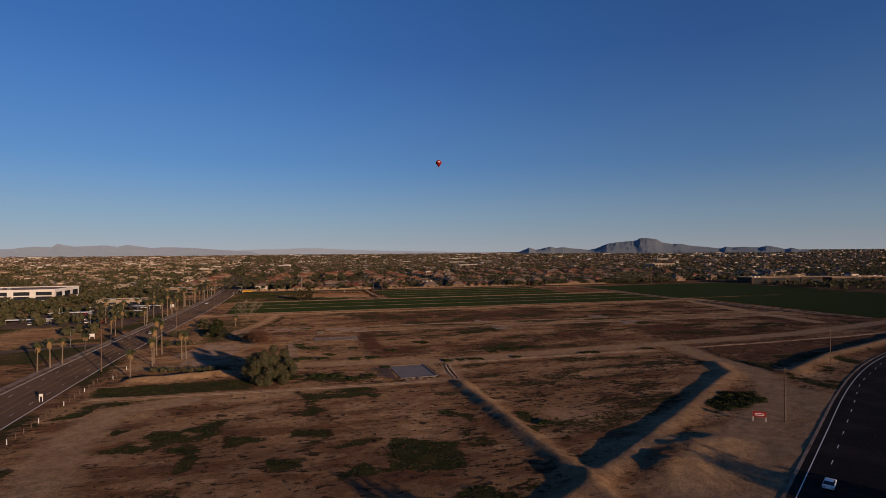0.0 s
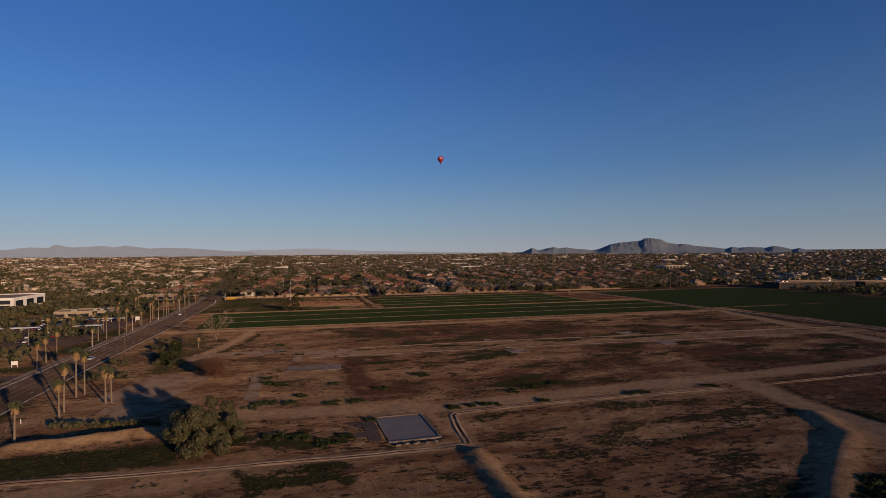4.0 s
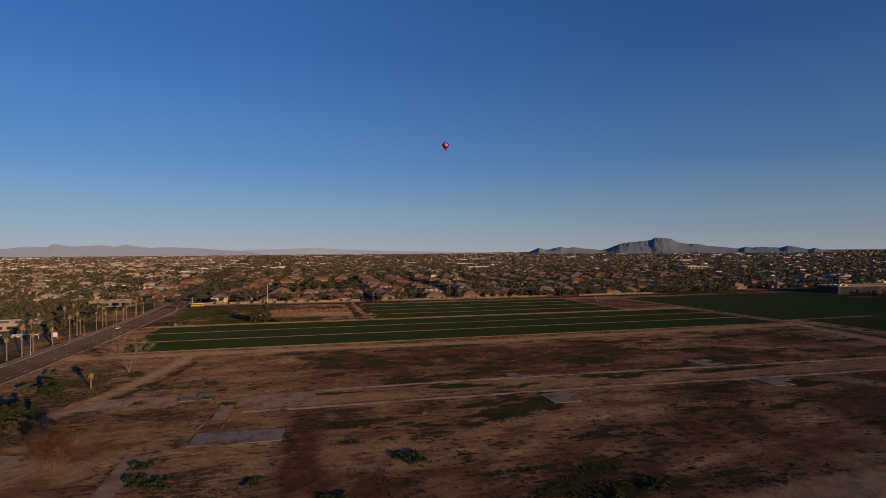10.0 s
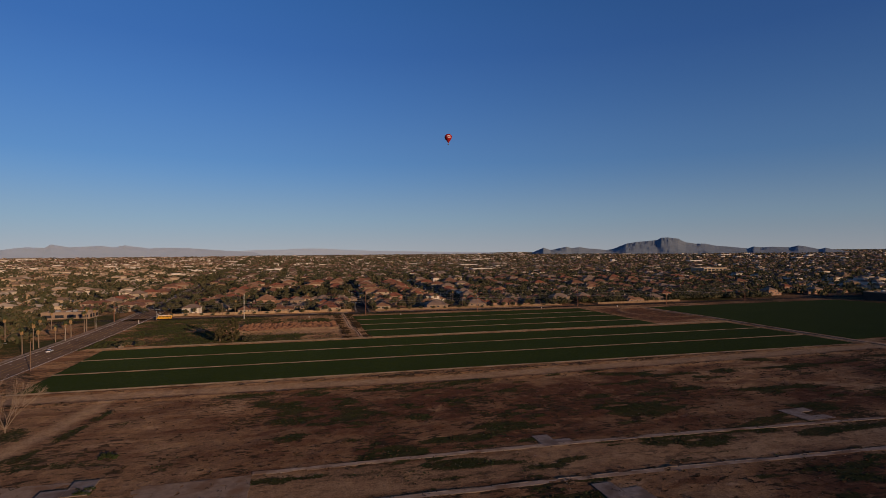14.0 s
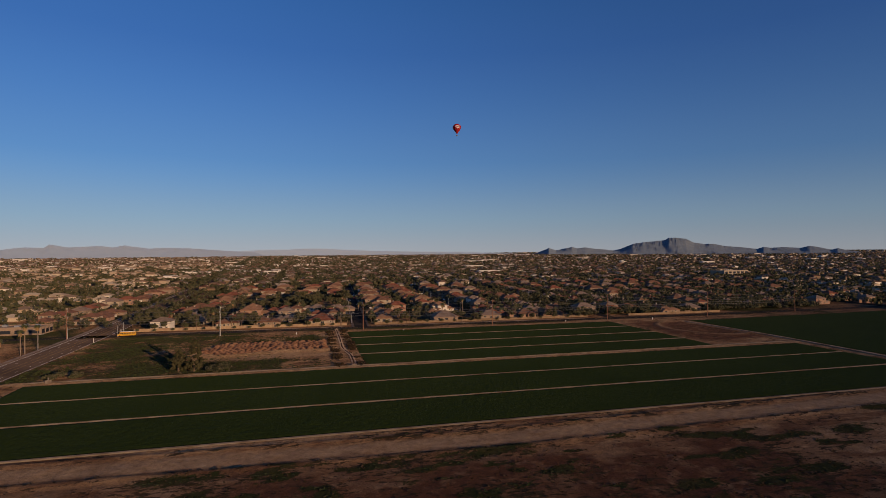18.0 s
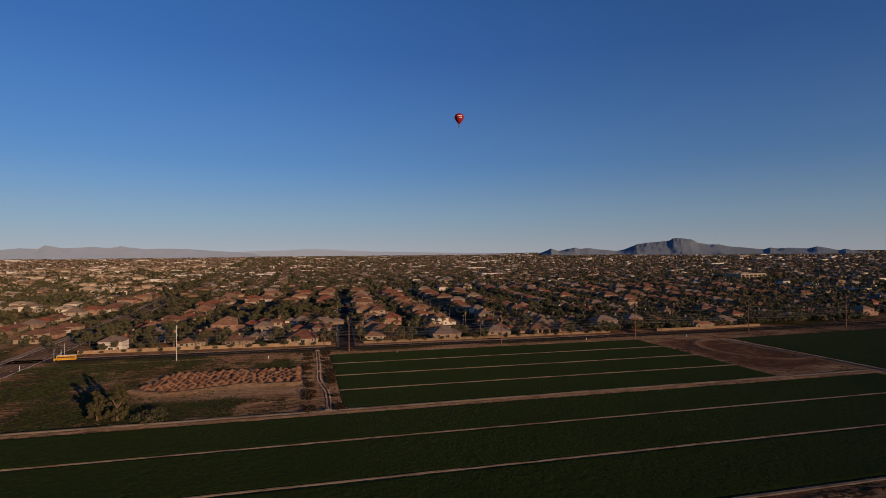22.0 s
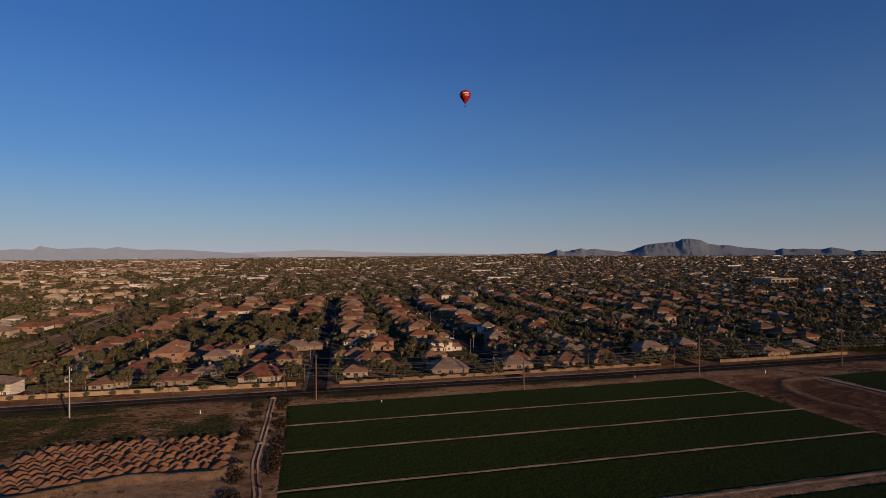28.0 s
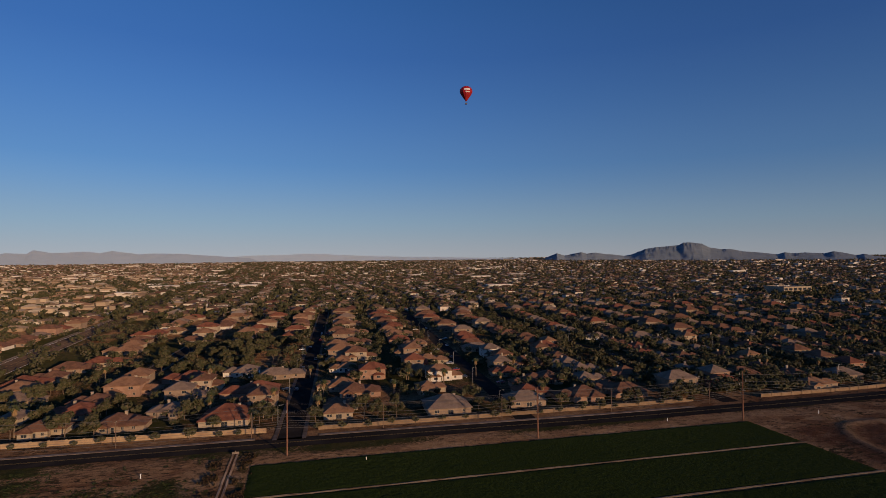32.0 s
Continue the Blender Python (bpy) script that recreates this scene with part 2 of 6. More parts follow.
# warehouse stucco, with the shade on its walls put into the colour
SHADED_WALL = noisy("shaded_stucco", (0.06, 0.046, 0.036), (0.085, 0.066, 0.052), 0.8, 0.9, 0.2, (0.05, 0.038, 0.03), 0.1)
BLOCK_TAN = noisy("tan_block", (0.22, 0.15, 0.095), (0.28, 0.195, 0.125), 1.0, 0.9, 0.3, (0.19, 0.13, 0.08), 0.15)
LEAF_DARK = spread("dark_leaves", [(0.022, 0.028, 0.012), (0.034, 0.04, 0.017), (0.05, 0.054, 0.022), (0.028, 0.034, 0.014)], 0.7)
GLASS, _n, _l, _b = material("window_glass", 0.12)
_b.inputs["Base Color"].default_value = (0.03, 0.035, 0.045, 1)
_b.inputs["Specular IOR Level"].default_value = 0.6
FRAME = noisy("window_frame", (0.30, 0.26, 0.21), (0.38, 0.33, 0.27), 3.0, 0.6)
WOOD = noisy("pole_wood", (0.13, 0.085, 0.06), (0.20, 0.14, 0.10), 2.0, 0.9, 0.3)
RED_STEEL = noisy("rusty_steel", (0.17, 0.085, 0.055), (0.24, 0.13, 0.085), 1.5, 0.75)
STEEL = noisy("galvanised_steel", (0.34, 0.34, 0.33), (0.46, 0.46, 0.44), 1.5, 0.5, metal=0.6)
WIRE, _n, _l, _b = material("wire", 0.6)
_b.inputs["Base Color"].default_value = (0.13, 0.125, 0.12, 1)
RUBBER = noisy("rubber", (0.015, 0.015, 0.015), (0.03, 0.03, 0.03), 4.0, 0.9)
CARS = [noisy("car_" + k, c, tuple(v * 1.12 for v in c), 1.0, 0.3) for k, c in (
    ("white", (0.72, 0.72, 0.72)), ("silver", (0.42, 0.43, 0.45)), ("dark", (0.03, 0.035, 0.045)), ("red", (0.30, 0.03, 0.03)))]
BUS_Y = noisy("bus_yellow", (0.62, 0.32, 0.02), (0.70, 0.38, 0.03), 1.0, 0.45)
RED_SIGN = noisy("red_sign", (0.24, 0.02, 0.02), (0.30, 0.03, 0.028), 1.0, 0.6)
WHITE = noisy("white_paint", (0.72, 0.71, 0.69), (0.80, 0.79, 0.77), 0.4, 0.7, 0.0, (0.66, 0.64, 0.61), 0.05)
# each range's atmospheric haze is mixed into its rock colours
HAZED_ROCK = [noisy("hazed_rock_" + k, c1, c2, 0.012, 0.95, 0.0, c3, 0.004) for k, c1, c2, c3 in (
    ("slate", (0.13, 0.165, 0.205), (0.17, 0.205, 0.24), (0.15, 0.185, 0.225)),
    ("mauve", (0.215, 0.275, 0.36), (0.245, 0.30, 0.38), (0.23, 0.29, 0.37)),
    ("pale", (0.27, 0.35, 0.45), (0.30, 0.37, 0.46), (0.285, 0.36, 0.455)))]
WATER = noisy("muddy_water", (0.165, 0.15, 0.138), (0.205, 0.187, 0.172), 0.3, 0.75, 0.0, (0.17, 0.152, 0.138), 0.15)


# ---- building helpers ----


def mesh_of(name, verts, faces, mat=None):
    me = bpy.data.meshes.new(name)
    me.from_pydata([tuple(v) for v in verts], [], [tuple(f) for f in faces])
    me.update()
    for m in (mat if isinstance(mat, list) else [mat] if mat else []):
        me.materials.append(m)
    return me


def quads(name, v, mat, tri=False):
    """A mesh of loose faces from an array (n, 4 or 3, 3)."""
    v = np.asarray(v, dtype=np.float32)
    n, k = v.shape[:2]
    me = bpy.data.meshes.new(name)
    me.vertices.add(n * k)
    me.vertices.foreach_set("co", v.ravel())
    me.loops.add(n * k)
    me.loops.foreach_set("vertex_index", np.arange(n * k, dtype=np.int32))
    me.polygons.add(n)
    me.polygons.foreach_set("loop_start", np.arange(0, n * k, k, dtype=np.int32))
    me.update(calc_edges=True)
    me.materials.append(mat)
    return me


def indexed(name, v, f, mat, smooth=False):
    """A mesh from vertex and face arrays (faces all of one size)."""
    v, f = np.asarray(v, np.float32), np.asarray(f, np.int32)
    me = bpy.data.meshes.new(name)
    me.vertices.add(len(v))
    me.vertices.foreach_set("co", v.ravel())
    me.loops.add(f.size)
    me.loops.foreach_set("vertex_index", f.ravel())
    me.polygons.add(len(f))
    me.polygons.foreach_set("loop_start", np.arange(0, f.size, f.shape[1], dtype=np.int32))
    me.polygons.foreach_set("use_smooth", np.full(len(f), smooth, dtype=bool))
    me.update(calc_edges=True)
    if mat:
        me.materials.append(mat)
    return me


def put(name, me, parent=None, label="", m=None):
    ob = new(name, me)
    if parent:
        ob.parent = parent
    if m is not None:
        ob.matrix_basis = m
    if label:
        ob["label"] = label
    return ob


def part(name, bm, mat, parent, label="", m=None):
    me = bpy.data.meshes.new(name)
    bm.to_mesh(me)
    bm.free()
    me.materials.append(mat)
    return put(name, me, parent, label, m)


def box(bm, x0, y0, z0, x1, y1, z1, bevel=0.0):
    r = bmesh.ops.create_cube(bm, size=1)
    bmesh.ops.scale(bm, vec=(x1 - x0, y1 - y0, z1 - z0), verts=r["verts"])
    bmesh.ops.translate(bm, vec=((x0 + x1) / 2, (y0 + y1) / 2, (z0 + z1) / 2), verts=r["verts"])
    if bevel:
        es = list({e for v in r["verts"] for e in v.link_edges})
        bmesh.ops.bevel(bm, geom=es, offset=bevel, segments=1, affect="EDGES")
    return bm


def rod(bm, a, b, r0, r1, sides=8):
    a, b = Vector(a), Vector(b)
    q = (b - a).to_track_quat("Z", "Y").to_matrix().to_4x4()
    bmesh.ops.create_cone(bm, cap_ends=True, segments=sides, radius1=r0, radius2=r1, depth=(b - a).length,
                          matrix=Matrix.Translation((a + b) / 2) @ q)
    return bm


def thing(name, label, category, m=None, group="", kind=""):
    ob = new(name)
    if m is not None:
        ob.matrix_basis = m
    return tagged(ob, label, category, group, kind)


def vnoise(x, y, cell, seed):
    """Smooth value noise in 0..1."""
    r = np.random.default_rng(seed).random((257, 257))
    u, v = np.asarray(x) / cell + 1000.3, np.asarray(y) / cell + 1000.7
    i, j = np.floor(u).astype(int), np.floor(v).astype(int)
    a, b = u - i, v - j
    a, b = a * a * (3 - 2 * a), b * b * (3 - 2 * b)
    i0, j0, i1, j1 = i % 257, j % 257, (i + 1) % 257, (j + 1) % 257
    return (r[i0, j0] * (1 - a) + r[i1, j0] * a) * (1 - b) + (r[i0, j1] * (1 - a) + r[i1, j1] * a) * b


def fnoise(x, y, cell, seed):
    return 0.55 * vnoise(x, y, cell, seed) + 0.3 * vnoise(x, y, cell / 2.3, seed + 1) + 0.15 * vnoise(x, y, cell / 5.1, seed + 2)


def near(x, y, pts):
    """Distance from points to a polyline."""
    d = np.full(np.shape(x), 1e9)
    for (ax, ay), (bx, by) in zip(pts, pts[1:]):
        ux, uy = bx - ax, by - ay
        s = np.clip(((x - ax) * ux + (y - ay) * uy) / (ux * ux + uy * uy), 0, 1)
        d = np.minimum(d, np.hypot(x - ax - s * ux, y - ay - s * uy))
    return d


def soft(d, w, edge):
    return np.clip((w + edge - d) / (2 * edge), 0, 1)


def inside(x, y, x0, y0, x1, y1, edge=2.0):
    d = np.maximum(np.maximum(x0 - x, x - x1), np.maximum(y0 - y, y - y1))
    return soft(d, 0, edge)


# ---- the plan: lines on the ground, in metres ----
ROAD_W = [(-78.5, -400), (-78.5, 245), (-74, 350), (-68.5, 450), (-65.5, 560), (-65, 655), (-68, 760), (-82, 1000), (-110, 1500)]
ROAD_SE = [(40, 36), (90, 69.5), (124, 92), (157, 114), (184, 132.5), (223.5, 154), (257, 169.5), (320, 190), (460, 212), (900, 240)]
ROAD_N = [(-400, 664), (-62, 659), (14, 656.5), (94, 655.3), (125, 654.2), (170, 653), (220, 650), (290, 649.3), (380, 649), (900, 658)]
BERM_1 = [(-58, 188.5), (-19, 184.5), (34, 181.6), (57, 181.2)]
BERM_2 = [(56, 178), (55.5, 168), (55, 104), (54, 60), (50, -20)]
BERM_3 = [(56.6, 182.6), (58, 196), (60, 208), (91, 209.8), (120, 209.8), (157, 208.8)]
BERM_4 = [(160, 176), (152, 160), (137, 150), (100, 123), (60, 96), (40, 82)]
BERM_5 = [(178, 200), (171, 154)]
BERM_6 = [(176, 156), (218, 176), (262, 190), (330, 214)]
TRACK_1 = [(-10, 226), (36, 219), (62, 215), (130, 220), (173, 222), (260, 228), (330, 244), (420, 262)]
TRACK_2 = [(172, 212), (166, 188), (165, 165), (152, 140), (120, 116), (90, 98), (60, 76)]
TRACK_3 = [(-31, 316), (-22, 342), (-15, 368), (-10, 398), (-8, 412)]
TRACK_4 = [(-60, 416), (120, 408), (370, 415)]
TRACK_5 = [(-52, 521.5), (84, 519.5), (345, 518.5)]
TRACK_6 = [(-52, 646), (90, 642.5), (350, 638.5)]
TRACK_8 = [(-36, 70), (-44, 110), (-50, 145), (-47, 172), (-30, 180)]
OLD_STREET = [(44, 318.5), (60, 318.5), (110, 317.8), (149, 316), (200, 312.6), (240, 310.5), (290, 308), (340, 305)]
E_LINE = [(346.5, 615), (348.7, 578), (351.8, 548), (351, 520), (346, 440), (351, 400), (350, 350), (355, 300), (364, 270)]
TRACK_7 = [(312, 262), (322, 330), (340, 395), (350, 424)]

SAND_BANK = [(10, 572), (18, 565.5), (27, 562), (40, 566.5), (54, 570.5), (76, 567), (83, 573)]


def plain_rise(x, y):
    """The valley floor climbs slowly toward the mountains."""
    return 30.0 * np.clip((np.hypot(x - 60, y - 200) - 1700) / 2700, 0, 1.3) ** 1.5


def ground_height(x, y):
    z = 0.35 * (fnoise(x, y, 14, 3) - 0.5) + 0.25 * (fnoise(x, y, 3.5, 9) - 0.5)
    lot = inside(x, y, -64, 20, 430, 640, 6)
    z = z * lot
    for pts, w, h in ((BERM_2, 2.6, 1.1), (BERM_4, 3.2, 0.95), (BERM_5, 2.0, 0.5), (BERM_6, 3.2, 1.5)):
        z = z + h * np.exp(-(near(x, y, pts) / w) ** 2) * (0.88 + 0.24 * vnoise(x, y, 9, 21))
    for pts in (BERM_1, BERM_3, [(174, 209.6), (211, 210), (269, 212.5), (330, 219)]):
        z = z * (1 - soft(near(x, y, pts), 3.5, 1.5))
    for cx, cy, r, h in ((84, 101, 7.5, 2.2), (74, 94, 7, 1.9), (95, 104, 5, 1.2), (-38, 210, 7, 0.0)):
        z = z + h * np.exp(-((x - cx) ** 2 + (y - cy) ** 2) / r ** 2) * (0.8 + 0.4 * vnoise(x, y, 2, 5))
    z = z + 0.9 * np.exp(-(near(x, y, SAND_BANK) / 2.4) ** 2) * (0.75 + 0.5 * vnoise(x, y, 4, 63))
    d = near(x, y, [(-52, 210), (-23, 215)])
    z = z + 1.5 * np.exp(-(d / 3.0) ** 2) * (0.8 + 0.4 * vnoise(x, y, 3, 61))
    z = z + 0.4 * np.exp(-(near(x, y, TRACK_5) - 1.6) ** 2 / 0.8) + 0.35 * np.exp(-(near(x, y, TRACK_4) - 7.5) ** 2 / 1.5)
    z = z * (1 - soft(near(x, y, [(88, 520), (88, 648)]), 4, 1.5))
    z = z - 0.9 * np.exp(-(near(x, y, [(344, 405), (343, 350), (347, 300), (356, 270)]) / 2.5) ** 2)
    ring = np.abs(np.hypot((x - 338) / 28, (y - 585) / 34) - 1)
    z = z + 0.5 * np.exp(-(ring / 0.09) ** 2) * inside(x, y, 300, 540, 352, 620)
    flat = np.maximum.reduce([soft(near(x, y, ROAD_W), 10.5, 1.5), soft(near(x, y, ROAD_SE), 10.5, 1.0),
                              soft(near(x, y, ROAD_N), 7.5, 1.0), soft(near(x, y, OLD_STREET), 9.0, 1.5), inside(x, y, -48, 423, 342, 515, 1.0),
                              inside(x, y, 95, 523.5, 296, 636, 0.8), inside(x, y, 348, 430, 575, 620, 1.0), inside(x, y, 364, 262, 575, 434, 1.0)])
    z = z * (1 - flat) - 0.06 * flat
    hole = inside(x, y, 38.5, 188.5, 50.5, 209.5, 0.6)
    return z * (1 - inside(x, y, 33, 184, 55, 213, 1.5)) - 1.2 * hole + plain_rise(x, y)


def ground_cover(x, y):
    """Masks in 0..1: weeds, smooth pale track, damp dark soil together with a trench's painted shade."""
    n1, n2, n3 = fnoise(x, y, 26, 31), fnoise(x, y, 9, 41), fnoise(x * 0.35, y, 7, 51)
    lot = inside(x, y, -64, 20, 430, 640, 4)
    weeds = np.clip((n1 - 0.30) * 6, 0, 1) * np.clip((n2 - 0.45) * 4.5, 0, 1) * 0.95
    streak = np.clip((n3 - 0.55) * 4.5, 0, 0.75)
    weeds = np.where(y > 183, np.maximum(weeds * 0.45, streak * inside(x, y, 40, 225, 420, 415, 10)), weeds)
    weeds = weeds * (1 - 0.6 * inside(x, y, 62, 105, 166, 208, 3))
    weeds = np.maximum(weeds, np.clip((n3 - 0.52) * 4, 0, 0.55) * inside(x, y, 62, 110, 162, 208, 4) * (near(x, y, BERM_4) > 6))
    weeds = np.maximum(weeds, inside(x, y, -60, 188.5, -12, 204, 3) * (0.7 + 0.6 * n2))
    weeds = np.maximum(weeds, inside(x, y, -12, 183, 36, 206, 4) * np.clip(n2 * 3 - 1.2, 0, 0.8))
    weeds = np.maximum(weeds, inside(x, y, -58, 521, 82, 646, 3) * np.clip(1.1 * n1 + 0.6 * n2 - 0.27, 0, 0.8))
    weeds = np.maximum(weeds, inside(x, y, -60, 205, -2, 405, 8) * np.clip(n1 * 2.2 - 1.05, 0, 0.55))
    weeds = np.maximum(weeds, soft(near(x, y, [(140, 134), (122, 132)]), 6, 2) * 1.0)
    weeds = np.maximum(weeds, soft(near(x, y, [(92, 402), (20, 400)]), 3, 3) * np.clip(n2 * 3 - 1.1, 0, 0.9))
    weeds = np.maximum(weeds, soft(near(x, y, [(58, 206), (63, 214)]), 2.5, 2) * 0.9)
    weeds = np.maximum(weeds, soft(np.abs(near(x, y, [(88, 520), (88, 646)]) - 5), 2.5, 2) * np.clip(n2 * 2.5 - 0.8, 0, 0.6))
    track = np.zeros_like(x)
    for pts, w in ((TRACK_1, 5.0), (TRACK_2, 5.5), (TRACK_3, 3.0), (TRACK_4, 4.5), (TRACK_5, 2.4), (TRACK_7, 6), (TRACK_8, 5.5)):
        track = np.maximum(track, soft(near(x, y, pts), w, 1.6))
    track = np.maximum(track, 0.35 * soft(near(x, y, TRACK_6), 6.0, 1.6))
    for pts, w in ((BERM_1, 2.6), (BERM_2, 2.6), (BERM_3, 2.6), (BERM_4, 3.6), (BERM_6, 3.0)):
        track = np.maximum(track, 0.75 * soft(near(x, y, pts), w, 1.2))
    track = np.maximum(track, inside(x, y, 74, 516, 82, 642, 2) * 0.4)
    apron = soft(near(x, y, [(150, 128), (110, 103), (70, 78)]), 11, 4) * 0.85
    track = np.maximum(track, apron)
    track = np.maximum(track, soft(near(x, y, E_LINE), 3.0, 1.5))
    track = np.maximum(track, inside(x, y, 14, 548, 84, 602, 5) * 0.6)
    track = track * np.clip(0.55 + n2, 0, 1)
    track = np.maximum(track, 0.7 * soft(near(x, y, SAND_BANK), 3.2, 1.2))
    bank = soft(near(x, y, [(-52, 210), (-23, 215)]), 4.2, 1.2)
    track = np.maximum(track, bank * 0.5)
    weeds = weeds * (1 - 0.85 * track) * (1 - bank)
    damp_shade = inside(x, y, 36, 224, 420, 305, 6) * np.clip(n1 * 4 - 1.5, 0, 1)
    damp_shade = np.maximum(damp_shade, inside(x, y, 45, 328, 300, 398, 8) * np.clip(n1 * 3.5 - 1.0, 0, 1))
    damp_shade = np.maximum(damp_shade, soft(near(x, y, [(39, 234), (38, 270), (41, 297)]), 5, 2) * 1.0)
    damp_shade = np.maximum(damp_shade, inside(x, y, 175, 172, 300, 218, 5) * 0.85)
    damp_shade = np.maximum(damp_shade, inside(x, y, -60, 520, 84, 632, 3) * 0.12)
    # shade of the trench beside E_LINE, put into the soil colour
    damp_shade = np.maximum(damp_shade, soft(near(x, y, [(339, 405), (340, 350), (344, 300), (352, 268)]), 6, 1.5))
    damp_shade = np.maximum(damp_shade, inside(x, y, 297, 535, 346, 618, 4) * 0.9)
    damp_shade = np.maximum(damp_shade, inside(x, y, -20, 60, 50, 172, 15) * np.clip(n1 * 3 - 1.3, 0, 0.7))
    west = inside(x, y, -64, 224, 34, 412, 9) * np.clip(n1 * 2.4 - 0.55, 0, 1) * (1 - soft(near(x, y, [(39, 234), (38, 270), (41, 297)]), 6, 2))
    track = np.maximum(track, 0.3 * west)
    weeds = np.maximum(weeds, soft(near(x, y, [(-23, 322), (-15, 343), (-8, 366), (-3, 398)]), 1.6, 1.8) * np.clip(n2 * 3 - 0.7, 0, 1))
    ring = np.abs(np.hypot((x - 338) / 28, (y - 585) / 34) - 1)
    track = np.maximum(track, 0.45 * np.exp(-(ring / 0.07) ** 2) * inside(x, y, 300, 540, 360, 628))
    middle = inside(x, y, -56, 292, 135, 410, 10)
    n4 = fnoise(x * 0.55, y, 5, 71)
    weeds = np.maximum(weeds, middle * (1 - track) * np.clip((n4 - 0.53) * 7, 0, 0.9) * np.clip(n1 * 3 - 0.8, 0, 1))
    damp_shade = np.maximum(damp_shade, middle * np.clip(0.28 + (n2 - 0.4) * 1.2, 0.1, 0.7))
    city = 1 - lot
    pale = city * soft(x, -98, 8) * soft(-y, -300, 10)
    track = np.maximum(track, pale * np.clip(n1 * 2.2 - 0.5, 0, 0.9))
    weeds = np.maximum(weeds, city * np.clip(n1 * 1.6 - 0.25, 0, 0.8))
    damp_shade = np.maximum(damp_shade, city * 0.4)
    old = soft(near(x, y, OLD_STREET), 7.5, 1.0)
    weeds = np.maximum(weeds * (1 - 0.5 * old), old * np.clip((n3 - 0.5) * 5, 0, 0.75))
    track = np.maximum(track, old * 0.45)
    verge = inside(x, y, -60, 655, 430, 674, 2)
    weeds = weeds * (1 - 0.85 * verge)
    return weeds, track, damp_shade * (1 - track)


def stretch(a, b, step, far):
    mid = np.arange(a, b + step, step)
    out, d = [], step
    p = 0.0
    while p < far:
        d *= 1.35
        p += d
        out.append(p)
    out = np.array(out)
    return np.concatenate([a - out[::-1], mid, mid[-1] + out])


gx, gy = stretch(-130, 430, 1.3, 6500), stretch(45, 665, 1.3, 6500)
GX, GY = np.meshgrid(gx, gy, indexing="ij")
GZ = ground_height(GX, GY)
nx, ny = GX.shape
idx = np.arange(nx * ny).reshape(nx, ny)
gf = np.stack([idx[:-1, :-1], idx[1:, :-1], idx[1:, 1:], idx[:-1, 1:]], -1).reshape(-1, 4)
ground_me = indexed("ground", np.stack([GX, GY, GZ], -1).reshape(-1, 3), gf, SOIL, True)
W, T, D = ground_cover(GX, GY)
att = ground_me.color_attributes.new("cover", "FLOAT_COLOR", "POINT")
att.data.foreach_set("color", np.stack([W, T, D, np.ones_like(W)], -1).astype(np.float32).ravel())
ground = tagged(new("ground", ground_me), "reddish brown bare desert soil with weeds and dirt tracks", "ground", kind="structure")


def height_at(x, y):
    return float(ground_height(np.array([float(x)]), np.array([float(y)]))[0])


# ---- roads ----
def smooth_line(pts, step=6.0, k=7):
    p = np.array(pts, float)
    s = np.concatenate([[0], np.cumsum(np.hypot(*np.diff(p, axis=0).T))])
    q = np.arange(0, s[-1], step)
    x, y = np.interp(q, s, p[:, 0]), np.interp(q, s, p[:, 1])
    pad = lambda a: np.convolve(np.concatenate([a[0] - (a[1] - a[0]) * np.arange(k, 0, -1), a, a[-1] + (a[-1] - a[-2]) * np.arange(1, k + 1)]),
                                np.ones(2 * k + 1) / (2 * k + 1), "valid")
    x, y = pad(x), pad(y)
    t = np.stack([np.gradient(x), np.gradient(y)], -1)
    t /= np.linalg.norm(t, axis=1)[:, None]
    return np.stack([x, y], -1), np.stack([t[:, 1], -t[:, 0]], -1)


def strip(pts, off0, off1, z, step=6.0, thick=0.0, k=7):
    """Vertices and faces of a band along a line, between two offsets to its right; with thickness, a bar."""
    c, nrm = smooth_line(pts, step, k)
    a, b = c + nrm * off0, c + nrm * off1
    n = len(c)
    zz = np.full((n, 1), z)
    v = np.concatenate([np.hstack([a, zz]), np.hstack([b, zz])])
    i = np.arange(n - 1)
    f = np.stack([i + n, i + n + 1, i + 1, i], -1)
    if thick:
        low = v.copy()
        low[:, 2] -= thick
        v = np.concatenate([v, low])
        f = np.concatenate([f, np.stack([i, i + 1, i + 1 + 2 * n, i + 2 * n], -1), np.stack([i + 3 * n, i + 3 * n + 1, i + n + 1, i + n], -1)])
    return v, f


def band(name, pts, off0, off1, z, mat, label, category, thick=0.0, parent=None):
    v, f = strip(pts, off0, off1, z, 6.0, thick)
    ob = put(name, indexed(name, v, f, mat), parent)
    if not parent:
        tagged(ob, label, category, kind="structure")
    return ob


def dashes(name, pts, off, z, width, length, gap, mat, parent):
    c, nrm = smooth_line(pts, 1.0)
    out = []
    for i in range(0, len(c) - int(length) - 1, int(length + gap)):
        j = i + int(length)
        if not (-300 < c[i][1] < 800 and c[i][0] < 500):
            continue
        p = [c[i] + nrm[i] * (off - width / 2), c[i] + nrm[i] * (off + width / 2), c[j] + nrm[j] * (off + width / 2), c[j] + nrm[j] * (off - width / 2)]
        out.append([(*q, z) for q in p])
    return put(name, quads(name, out, mat), parent)


